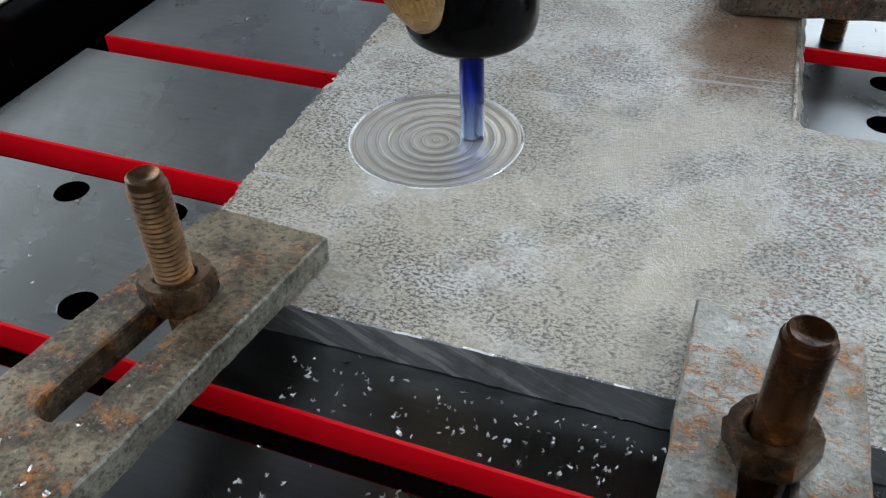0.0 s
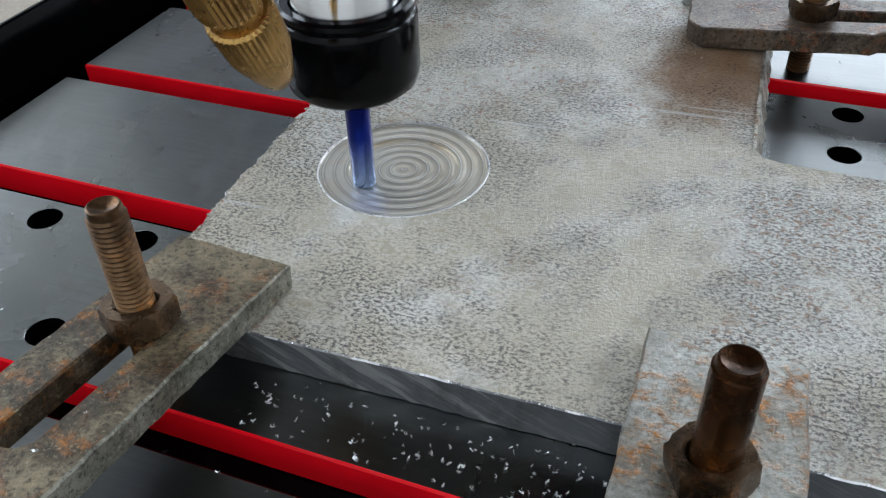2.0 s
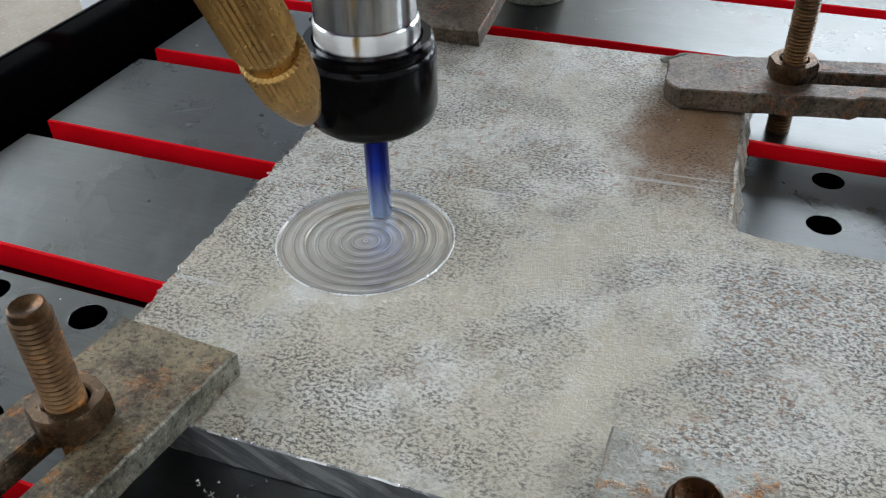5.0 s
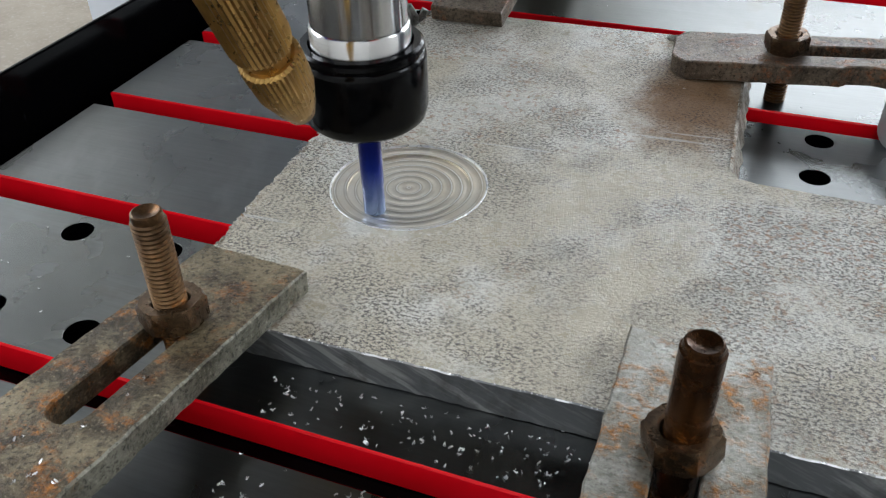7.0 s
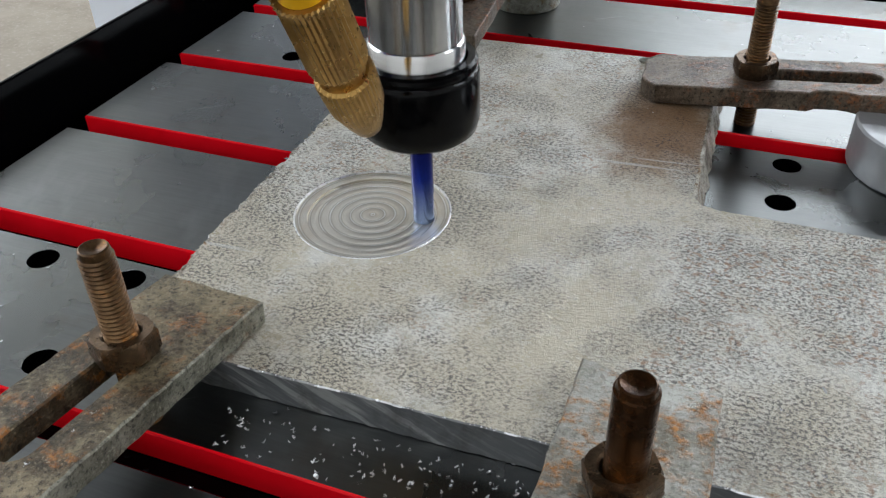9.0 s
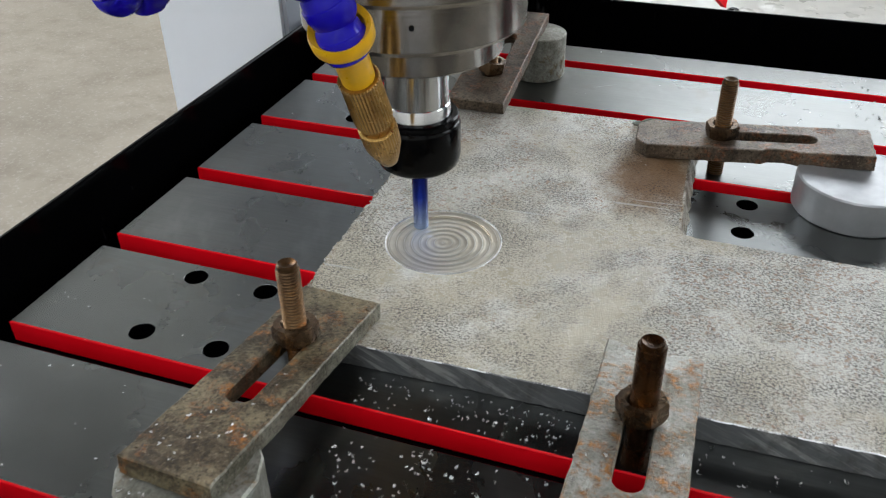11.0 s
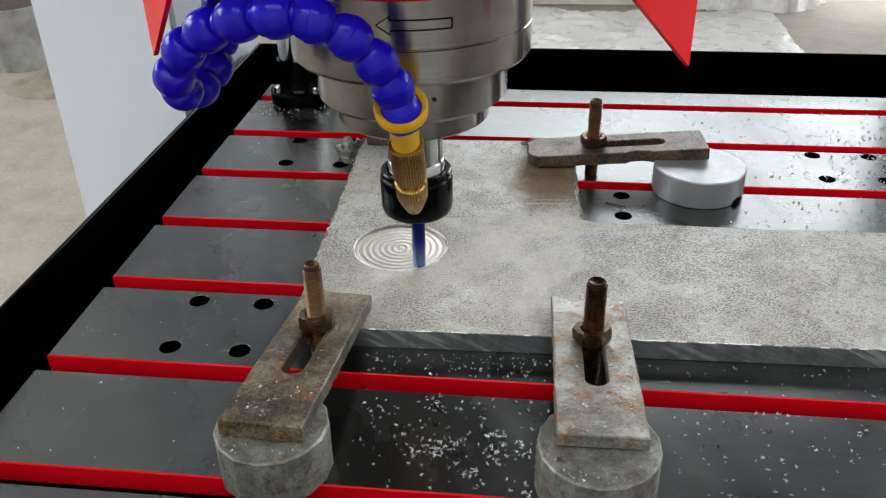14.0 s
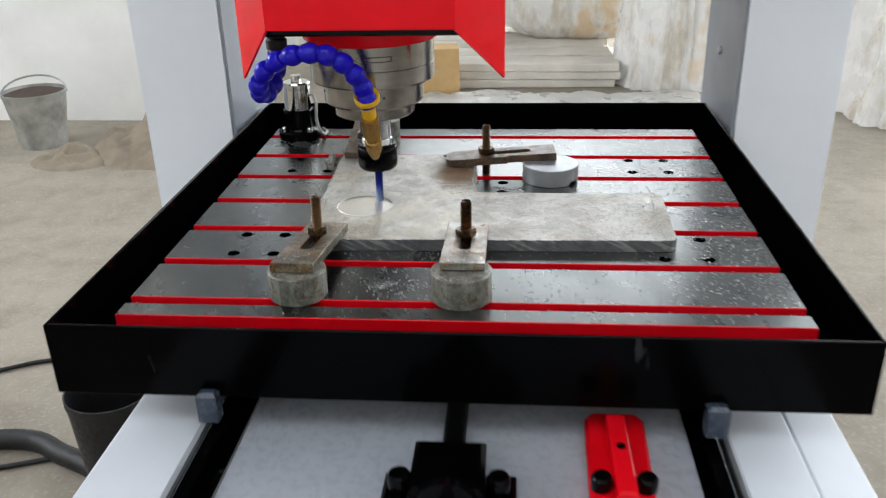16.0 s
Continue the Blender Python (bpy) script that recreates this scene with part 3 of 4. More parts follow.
def workpiece():
    ob = thing("steel_plate", 0.3, 0.27, 0.0, label="thick grey pitted steel plate with a round milled pocket, clamped down", category="steel plate")
    ON_TABLE.append(ob)
    rnd = random.Random(4)
    corners = [(0.137, 0.139), (0.503, 0.146), (0.509, 0.151), (0.512, 0.268), (0.505, 0.276), (0.42, 0.2745), (0.311, 0.2760), (0.3045, 0.2775), (0.3015, 0.282), (0.3005, 0.292), (0.2970, 0.404), (0.286, 0.411), (0.129, 0.406), (0.1275, 0.380), (0.1310, 0.300), (0.1330, 0.200)]
    outline = []
    for i, a in enumerate(corners):
        b = corners[(i + 1) % len(corners)]
        n = max(1, int((Vector(b) - Vector(a)).length / 0.0022))
        left = a[0] < 0.14 and b[0] < 0.14
        for k in range(n):
            f = k / n
            x, y = a[0] + (b[0] - a[0]) * f, a[1] + (b[1] - a[1]) * f
            j = 0.0009 if left else 0.00022
            if left:
                x += 0.0009 * noise.noise(Vector((y * 160, 7, 0)))
            outline.append((x + rnd.uniform(-j, j) - 0.3, y + rnd.uniform(-j, j) * (0.4 if left else 1) - 0.27))
    hole = []
    for i in range(120):
        a = -2 * math.pi * i / 120
        r = 0.0302 + rnd.uniform(0, 0.0002)
        if -0.9 < (a + 2 * math.pi) - 5.9 < 0.6:
            r += rnd.uniform(0, 0.0004)
        hole.append((POCKET[0] + r * math.cos(a) - 0.3, POCKET[1] + r * math.sin(a) - 0.27))
    bm = prism(outline, [hole], 0.0, PLATE_TOP, 0.0004, top=0, side=1, hole_side=2)
    for f in bm.faces:
        c = f.calc_center_median()
        if f.material_index == 1 and c.z > PLATE_TOP - 0.0005 and noise.noise(c * 160) > 0.12:
            f.material_index = 3
    part("plate", bm, [SCALE, CUT, BRIGHT, CHIP], ob, "grey pitted plate with sawn edges")
    burr = bmesh.new()
    for i in range(170):
        a = rnd.gauss(-0.55, 0.7) if i % 3 else rnd.uniform(0, 6.283)
        r, w, h = 0.0302 + rnd.uniform(0, 0.0007), rnd.uniform(0.0002, 0.0007), rnd.uniform(0.0002, 0.0009)
        mid = Vector((POCKET[0] - 0.3 + r * math.cos(a), POCKET[1] - 0.27 + r * math.sin(a), PLATE_TOP - 0.0001))
        u, n = Vector((-math.sin(a), math.cos(a), 0)), Vector((math.cos(a), math.sin(a), 0))
        vs = [burr.verts.new(mid + q) for q in (u * w, -u * w, n * w * 0.6, n * rnd.uniform(-0.4, 0.6) * h + Vector((0, 0, h)))]
        for k in ((0, 1, 3), (1, 2, 3), (2, 0, 3)):
            burr.faces.new([vs[q] for q in k])
    # Thin bright ring added to give the pocket's edge its white highlight.
    part("pocket_rim_glint", lathe([(0.0301, PLATE_TOP - 0.0006), (0.0303, PLATE_TOP + 0.0002), (0.0306, PLATE_TOP + 0.0003), (0.0309, PLATE_TOP - 0.0001)], 120, at=(POCKET[0] - 0.3, POCKET[1] - 0.27, 0), caps=False), CHIP, ob, "thin bright ring added as the highlight on the pocket's rim")
    part("burr", burr, CHIP, ob, "bright ragged burr round the pocket", smooth=0)
    # crumbs along the flame-cut side, fine burr along the sawn front
    def crumbs(name, material, n, place, size, label):
        bm = bmesh.new()
        for _ in range(n):
            x, y = place()
            d = rnd.uniform(*size)
            c = Vector((x - 0.3, y - 0.27, PLATE_TOP - 0.0002))
            ring = [bm.verts.new(c + Vector((math.cos(k * 1.2566 + d * 9e3) * d * rnd.uniform(0.5, 1.1), math.sin(k * 1.2566 + d * 9e3) * d * rnd.uniform(0.5, 1.1), 0))) for k in range(5)]
            tip = bm.verts.new(c + Vector((rnd.uniform(-0.4, 0.4) * d, rnd.uniform(-0.4, 0.4) * d, d * rnd.uniform(0.4, 1.0))))
            for k in range(5):
                bm.faces.new((ring[k], ring[(k + 1) % 5], tip))
        part(name, bm, material, ob, label, smooth=0)

    def left_edge():
        y = rnd.uniform(0.139, 0.405)
        return float(np.interp(y, [0.139, 0.2, 0.3, 0.38, 0.405], [0.1372, 0.1332, 0.1312, 0.1278, 0.1292])) + abs(rnd.gauss(0, 0.0012)), y

    def front_edge():
        x = rnd.uniform(0.138, 0.502)
        return x, 0.1392 + (x - 0.137) * 0.01913 + abs(rnd.gauss(0, 0.0003))

    crumbs("edge_crust", SLAG, 420, left_edge, (0.0004, 0.0013), "rusty crumbs on the flame-cut edge")
    crumbs("edge_burr", CHIP, 420, front_edge, (0.00015, 0.0005), "fine bright burr on the sawn edge")
    # slag skirt in the cut-out, sloping out from the plate to the table
    bm = bmesh.new()
    rows = []
    for i in range(90):
        f = i / 89
        y = 0.281 + 0.118 * f
        x = 0.3012 - 0.0038 * f
        w = 0.0042 + 0.0012 * noise.noise(Vector((y * 120, 3, 0)))
        row = []
        for k, (u, z) in enumerate(((-0.0008, PLATE_TOP + 0.0006), (0.0004, PLATE_TOP + 0.0003), (0.38, 0.0078), (0.75, 0.0040), (1.0, 0.0004))):
            j = 0.0005 * noise.noise(Vector((y * 420, k * 5, 1)))
            row.append(bm.verts.new((x + (u * w if k > 1 else u) + j - 0.3, y - 0.27, max(0.0003, z + j))))
        rows.append(row)
    for a, b in zip(rows, rows[1:]):
        for k in range(4):
            bm.faces.new((a[k], a[k + 1], b[k + 1], b[k]))
    part("slag_skirt", bm, SLAG, ob, "pale ragged slag along the flame-cut edge", smooth=50)
    # Pocket floor: one disc and the rings that the cutter lowers one after another
    cx, cy = POCKET[0] - 0.3, POCKET[1] - 0.27

    def ripple(r0, r1, z):
        pts, r = [], r0
        while r < r1 - 1e-6:
            pts.append((max(r, 1e-5), z + (0.00004 if len(pts) % 2 else 0)))
            r += 0.00095
        return pts + [(r1, z)]

    z = PLATE_TOP - SKIN - STEP
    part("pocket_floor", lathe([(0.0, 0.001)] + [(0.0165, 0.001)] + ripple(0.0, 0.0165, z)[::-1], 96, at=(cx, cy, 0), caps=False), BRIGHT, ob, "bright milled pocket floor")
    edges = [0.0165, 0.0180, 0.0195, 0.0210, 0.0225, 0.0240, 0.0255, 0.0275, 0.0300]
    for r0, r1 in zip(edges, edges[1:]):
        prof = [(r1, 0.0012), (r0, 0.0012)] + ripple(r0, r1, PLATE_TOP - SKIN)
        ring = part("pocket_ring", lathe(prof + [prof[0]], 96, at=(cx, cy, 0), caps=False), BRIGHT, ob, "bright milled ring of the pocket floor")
        reach = [t for t, a, r in TOOL if r + 0.0041 >= (r0 + r1) / 2]
        POCKET_RINGS.append((ring, min(reach) if reach else None))
    return ob


POCKET_RINGS = []
workpiece()


# ---- clamps ----
def bolt_mesh(length, r=0.005, worn=0.87, pitch=0.0015):
    prof = [(0.0, 0.0), (r * 0.86, 0.0)]
    z = 0.001
    while z < length - 0.003:
        prof += [(r * worn, z), (r, z + pitch * 0.45), (r, z + pitch * 0.6), (r * worn, z + pitch)]
        z += pitch
    prof += [(r * 0.9, length - 0.002), (r * 0.84, length - 0.0003), (r * 0.74, length), (r * 0.6, length - 0.0004), (r * 0.3, length - 0.0012), (0.0, length - 0.0015)]
    return lathe(prof, 24)


def hex_nut(flats=0.0175, height=0.0078, bore=0.0056):
    bm = bmesh.new()
    rad = flats / math.sqrt(3)
    hexagon = [(rad * math.cos(math.pi / 3 * i), rad * math.sin(math.pi / 3 * i)) for i in range(6)]
    pts = []
    for i in range(6):
        a, b = Vector(hexagon[i]), Vector(hexagon[(i + 1) % 6])
        for k in range(4):
            pts.append(tuple(a.lerp(b, k / 4)))
    lim = flats / 2 * 1.04

    def clip(p, r):
        v = Vector(p)
        return tuple(v if v.length <= r else v * (r / v.length))

    levels = [([clip(p, lim) for p in pts], 0.0), ([clip(p, rad * 1.01) for p in pts], 0.0011), ([clip(p, rad * 1.01) for p in pts], height - 0.0011), ([clip(p, lim) for p in pts], height)]
    inner = [(bore + 0.0006, height), (bore, height - 0.0007), (bore, 0.0)]
    rings = [[bm.verts.new((x, y, z)) for x, y in ps] for ps, z in levels]
    rings += [[bm.verts.new((Vector(p).normalized().x * r, Vector(p).normalized().y * r, z)) for p in pts] for r, z in inner]
    rings.append(rings[0])
    for a, b in zip(rings, rings[1:]):
        for i in range(24):
            bm.faces.new((a[i], a[(i + 1) % 24], b[(i + 1) % 24], b[i]))
    return bm


def bar_outline(length, width, far_cut=0.0, rough=0.0, seed=1, notch=None):
    rnd = random.Random(seed)
    w = width / 2
    base = [(-w, 0), (w, 0), (w, length - far_cut), (w - far_cut, length), (-w + far_cut, length), (-w, length - far_cut)] if far_cut else [(-w, 0), (w, 0), (w, length), (-w, length)]
    pts = []
    for i, a in enumerate(base):
        b = base[(i + 1) % len(base)]
        n = max(1, int((Vector(b) - Vector(a)).length / 0.004))
        for k in range(n):
            f = k / n
            pts.append((a[0] + (b[0] - a[0]) * f + rnd.uniform(-rough, rough), a[1] + (b[1] - a[1]) * f + rnd.uniform(-rough, rough)))
    if seed == 2:      # torn corner at the far end
        pts = [(x, y + 0.0022 * math.exp(-((x + 0.019) / 0.006) ** 2) - 0.0026 * math.exp(-((x + 0.003) / 0.007) ** 2)) if y > length * 0.98 else (x, y) for x, y in pts]
    if notch:
        pts = [(x + notch[2] * math.sqrt(max(0.0, 1 - ((y - notch[0]) / notch[1]) ** 2)) if x < -w * 0.9 else x, y) for x, y in pts]
    return pts


def slot_outline(y0, y1, r):
    pts = [(r * math.cos(a), y1 + r * math.sin(a)) for a in np.linspace(0, math.pi, 11)]
    pts += [(r * math.cos(a), y0 + r * math.sin(a)) for a in np.linspace(math.pi, 2 * math.pi, 11)]
    return pts[::-1]


def clamp(x, y, turn, near_z, far_z, length, width, thick, slot, bolt_y, bolt_top, bar_mat, label, far_cut=0.0, rough=0.0002, seed=1, bolt_mat=None, bolt_r=0.005, worn=0.87, side_mat=None):
    """A slotted bar whose near end stands on a block and whose far end presses on the plate; x, y: middle of the near end."""
    ob = thing("strap_clamp", x, y, 0.0, turn, label, "clamp", "clamps holding the plate")
    ON_TABLE.append(ob)
    slope = math.atan2(far_z - near_z, length)
    bm = prism(bar_outline(length, width, far_cut, rough, seed, (0.052, 0.009, 0.003) if seed == 3 else None), [slot_outline(*slot, 0.0056)], -thick, 0.0, 0.0006, hole_edge=0.0006)
    bmesh.ops.recalc_face_normals(bm, faces=bm.faces)
    # Faces towards +x take side_mat, which has the side light in its colour.
    for f in bm.faces:
        if f.normal.x > 0.6 and f.calc_center_median().x > width * 0.4:
            f.material_index = 1
    turned(bm, Matrix.Translation((0, 0, near_z)) @ Matrix.Rotation(slope, 4, "X"))
    part("bar", bm, [bar_mat, side_mat or bar_mat], ob, "slotted clamp bar")
    zb = near_z + math.tan(slope) * bolt_y
    part("bolt", turned(bolt_mesh(bolt_top + 0.009, bolt_r, worn), pose(0, bolt_y, -0.009)), bolt_mat or RUST_BOLT, ob, "rusty threaded stud")
    part("nut", turned(hex_nut(), pose(0, bolt_y, zb + 0.0005, math.degrees(slope), 0, 17 + 20 * seed)), DARK_NUT, ob, "dark rusty hexagon nut")
    return ob


clamp(0.153, 0.034, -3.0, 0.0355, 0.0214, 0.129, 0.039, 0.0088, (0.047, 0.094), 0.088, 0.065, RUST_BAR, "brown rusty clamp bar with stud and nut on the plate", seed=1, rough=0.0003, side_mat=BAR_LIT_SIDE)
clamp(0.3040, 0.040, 0.6, 0.0355, 0.0192, 0.131, 0.0405, 0.0066, (0.046, 0.094), 0.083, 0.0618, GREY_BAR, "grey clamp bar with orange rust spots, stud and nut", seed=2, rough=0.0003, bolt_r=0.0054, worn=0.997, bolt_mat=DARK_BOLT)
clamp(0.398, 0.382, 93.0, 0.0305, 0.0218, 0.135, 0.036, 0.0092, (0.036, 0.086), 0.0845, 0.0615, BROWN_BAR, "dark brown clamp bar with cut corners, stud and nut", far_cut=0.008, seed=3, rough=0.0005)
clamp(0.153, 0.512, 180.0, 0.0440, 0.0215, 0.126, 0.040, 0.0088, (0.040, 0.090), 0.086, 0.066, BROWN_BAR, "brown clamp bar behind the spindle, with stud and nut", seed=4)


def block(x, y, r, h, mat, label, facets=0, name="riser_block", seed=1):
    ob = thing(name, x, y, 0.0, 7 * seed, label, "riser block", "blocks under the clamps")
    ON_TABLE.append(ob)
    rnd = random.Random(seed)
    seg = facets or 64
    bm = lathe([(0.0, 0.0), (r - 0.0006, 0.0), (r, 0.0008), (r, h - 0.0009), (r - 0.0009, h), (r * 0.5, h), (0.0, h)], seg)
    if name == "riser_disc":
        for v in bm.verts:      # notch low on the rim
            a = math.degrees(math.atan2(v.co.y, v.co.x))
            if -75 < a < -55 and v.co.z < 0.003 and v.co.length > r * 0.7:
                v.co.z += 0.004
    for v in bm.verts:
        v.co.x += rnd.uniform(-1, 1) * 0.00018
        v.co.y += rnd.uniform(-1, 1) * 0.00018
    part("block", bm, mat, ob, smooth=18)
    return ob


block(0.1545, 0.0445, 0.0265, 0.0262, BLOCK, "round grey steel block with sawn facets", 15, seed=1)
block(0.3030, 0.0440, 0.0275, 0.0276, BLOCK, "round grey steel block with sawn facets", 17, seed=2)
block(0.1690, 0.500, 0.0210, 0.0335, BLOCK, "pale round steel block", 40, seed=3)
block(0.3920, 0.3570, 0.0335, 0.0205, ALU, "bright turned disc with a notch", 0, "riser_disc", seed=4)


# ---- scrap beside the plate ----
def lump(name, x, y, z, sx, sy, sz, mat, label, category, seed, turn=0):
    bm = bmesh.new()
    bmesh.ops.create_icosphere(bm, subdivisions=3, radius=1.0)
    for v in bm.verts:
        k = 1 + 0.45 * noise.noise(v.co * 1.6 + Vector((seed, 0, 0))) + 0.2 * noise.noise(v.co * 5 + Vector((0, seed, 0)))
        v.co = Vector((v.co.x * sx * k, v.co.y * sy * k, max(0.0, (v.co.z + 0.35) * sz * k)))
    ob = finish(name, bm, mat, smooth=25)
    ob.matrix_basis = pose(x, y, z, 0, 0, turn)
    ON_TABLE.append(tagged(ob, label, category))


lump("metal_offcut", 0.1165, 0.392, 0.0, 0.009, 0.013, 0.011, OFFCUT, "small torn grey steel offcut on the table", "offcut", 3, 35)
lump("metal_offcut", 0.1240, 0.405, 0.0, 0.006, 0.010, 0.008, OFFCUT, "small torn grey steel offcut by the plate", "offcut", 8, -20)
lump("slag_crust", 0.276, 0.4045, PLATE_TOP - 0.0003, 0.016, 0.004, 0.0035, BLOCK, "pale slag crust along the plate's edge", "slag", 5, 3)


# ---- tool setter ----
def tool_setter():
    ob = thing("tool_setter", 0.042, 0.531, 0.0, label="chrome tool length sensor on a black round base", category="tool setter")
    ON_TABLE.append(ob)
    part("base", lathe([(0.0, 0.0), (0.029, 0.0), (0.030, 0.001), (0.030, 0.009), (0.028, 0.011), (0.023, 0.012), (0.0215, 0.014), (0.0215, 0.040), (0.0, 0.040)], 48), NUT_BLACK, ob, "black sensor base")
    part("barrel", lathe([(0.0, 0.0405), (0.0185, 0.0405), (0.019, 0.041), (0.019, 0.070), (0.0182, 0.0705), (0.0182, 0.072), (0.019, 0.0725), (0.019, 0.077), (0.0175, 0.079), (0.0, 0.079)], 48), CHROME, ob, "chrome sensor barrel")
    part("plunger", lathe([(0.0, 0.0795), (0.007, 0.0795), (0.007, 0.088), (0.0, 0.088)], 24), CHROME, ob)
    for k in range(4):
        a = radians(45 + 90 * k)
        part("cap_screw", lathe([(0.0, 0.0115), (0.004, 0.0115), (0.004, 0.0165), (0.0032, 0.0175), (0.0, 0.0175)], 14, at=(0.0258 * math.cos(a), 0.0258 * math.sin(a), 0)), CHROME, ob)
    part("cable", tube([(0.018, -0.004, 0.06), (0.024, -0.006, 0.062), (0.028, -0.008, 0.05), (0.027, -0.010, 0.03), (0.0290, -0.011, 0.018), (0.0325, -0.012, 0.010), (0.036, -0.006, 0.0035), (0.036, 0.012, 0.0028), (0.026, 0.030, 0.0026)], 0.0022, 8), ZINC, ob, "grey braided sensor cable")
    return ob


tool_setter()


# ---- spindle head ----
def spindle_head():
    x, y = tool_place(0)[0], POCKET[1]
    ob = thing("spindle_head", x, y, 0.0, label="steel milling spindle with black collet nut under a red cover", category="spindle")
    tip = PLATE_TOP - SKIN - STEP + 0.0001
    part("end_mill", lathe([(0.0, tip), (0.0038, tip), (0.0041, tip + 0.0004), (0.0040, tip + 0.012), (0.0042, tip + 0.0125), (0.0042, 0.056), (0.0, 0.056)], 32), MILL, ob, "blue coated end mill")
    part("collet_nut", lathe([(0.0055, 0.0500), (0.0150, 0.0498), (0.0182, 0.0504), (0.0206, 0.0525), (0.0216, 0.0565), (0.0216, 0.0735), (0.0211, 0.0752), (0.0206, 0.0756), (0.0206, 0.0764), (0.0211, 0.0768), (0.0209, 0.0782), (0.0200, 0.0791), (0.0176, 0.0790), (0.0173, 0.0780), (0.0173, 0.066), (0.0055, 0.066), (0.0055, 0.0500)], 64, caps=False), NUT_BLACK, ob, "black collet nut")
    part("spindle_nose", lathe([(0.0, 0.0662), (0.0168, 0.0662), (0.0168, 0.0845), (0.0164, 0.0852), (0.0160, 0.0856), (0.0160, 0.1160), (0.0, 0.1160)], 56), NOSE, ob, "bright spindle nose")
    body = part("spindle_body", lathe([(0.0, 0.1130), (0.0405, 0.1130), (0.0425, 0.1145), (0.0425, 0.1254), (0.0421, 0.1257), (0.0421, 0.1261), (0.0500, 0.1263), (0.0525, 0.1288), (0.0525, 0.1496), (0.0520, 0.1500), (0.0520, 0.1505), (0.0630, 0.1508), (0.0650, 0.1530), (0.0650, 0.1685), (0.0646, 0.1689), (0.0646, 0.1693), (0.0650, 0.1697), (0.0650, 0.1930), (0.0, 0.1930)], 96), TURNED, ob, "turned steel spindle body in steps")
    # Small black discs in place of the thin dark slit marks.
    for a in (-70, 20, 110, 200):
        r = 0.0528
        bm = turned(lathe([(0.0, 0), (0.0012, 0), (0.0012, 0.0006), (0.0, 0.0006)], 14), pose(r * math.cos(radians(a)) * 0.996, r * math.sin(radians(a)) * 0.996, 0.140, 0, 90, a))
        part("slit_mark", bm, NUT_BLACK, body)
    # arrow outline engraved on the body, as thin dark bars
    def engraved(a0, z0, a1, z1):
        bm = bmesh.new()
        lo, hi = [], []
        for f in np.linspace(0, 1, 14):
            a, z = radians(a0 + (a1 - a0) * f), z0 + (z1 - z0) * f
            w = 0.00035 if a0 != a1 else 0.0
            u = 0.0 if a0 != a1 else radians(0.3)
            lo.append(bm.verts.new((0.06525 * math.cos(a - u), 0.06525 * math.sin(a - u), z - w)))
            hi.append(bm.verts.new((0.06525 * math.cos(a + u), 0.06525 * math.sin(a + u), z + w)))
        for i in range(13):
            bm.faces.new((lo[i], lo[i + 1], hi[i + 1], hi[i]))
        part("engraved_arrow", bm, NUT_BLACK, body, "dark engraved arrow outline")

    for line in ((-90, 0.1838, -64, 0.1838), (-90, 0.1790, -64, 0.1790), (-64, 0.1790, -64, 0.1838), (-90, 0.1838, -90, 0.1858), (-90, 0.1770, -90, 0.1790), (-96, 0.1814, -90, 0.1858), (-96, 0.1814, -90, 0.1770)):
        engraved(*line)
    part("mount_ring", lathe([(0.0, 0.1933), (0.068, 0.1933), (0.070, 0.195), (0.070, 0.2108), (0.0, 0.2108)], 72), RED, ob, "red spindle mount")
    part("mount_plate", box(-0.085, 0.100, -0.10, 0.12, 0.2110, 0.2250, 0.002), NUT_BLACK, ob, "dark mount plate")
    # folded red cover: front and two slanted wings that end in points
    cx, top, w = 0.009, 0.42, 0.0025
    front_y, wing_y, half, reach = -0.115, -0.058, 0.086, 0.130
    cover = part("cover_front", box(cx - half, cx + half, front_y, front_y + w, 0.219, top, 0.0008), RED, ob, "red sheet steel cover")
    for s in (-1, 1):
        bm = bmesh.new()
        a, b = Vector((cx + s * (half + 0.0003), front_y)), Vector((cx + s * reach, wing_y))
        n = Vector((-(b - a).y, (b - a).x)).normalized() * w * s
        ring = [(a, 0.219), (b, 0.1625), (b, top), (a, top)]
        outer = [bm.verts.new((p.x, p.y, z)) for p, z in ring]
        inner = [bm.verts.new((p.x + n.x, p.y + n.y, z)) for p, z in ring]
        bm.faces.new(outer), bm.faces.new(inner[::-1])
        for i in range(4):
            j = (i + 1) % 4
            bm.faces.new((outer[i], outer[j], inner[j], inner[i]))
        part("cover_wing", bm, RED, ob, "red slanted cover wing")
    part("slide_block", box(-0.07, 0.09, 0.09, 0.29, 0.2253, 0.40, 0.003), NUT_BLACK, ob, "dark slide block behind the cover")
    # segmented coolant hose
    joints = [(0.0089, -0.0956, 0.1513), (0.0053, -0.0975, 0.1640), (-0.0004, -0.1035, 0.1773), (-0.0103, -0.1091, 0.1893), (-0.0238, -0.1130, 0.1970), (-0.0395, -0.1145, 0.1990), (-0.0564, -0.1110, 0.1960), (-0.0733, -0.1045, 0.1890), (-0.0875, -0.0985, 0.1780), (-0.0965, -0.0920, 0.1635), (-0.0985, -0.0800, 0.1530), (-0.0960, -0.0650, 0.1500), (-0.0930, -0.0510, 0.1560), (-0.0910, -0.0420, 0.1690), (-0.0900, -0.0380, 0.1840)]
    hose = part("coolant_hose", tube(joints + [(-0.090, -0.037, 0.20)], 0.0055, 12), BLUE, ob, "blue segmented coolant hose")
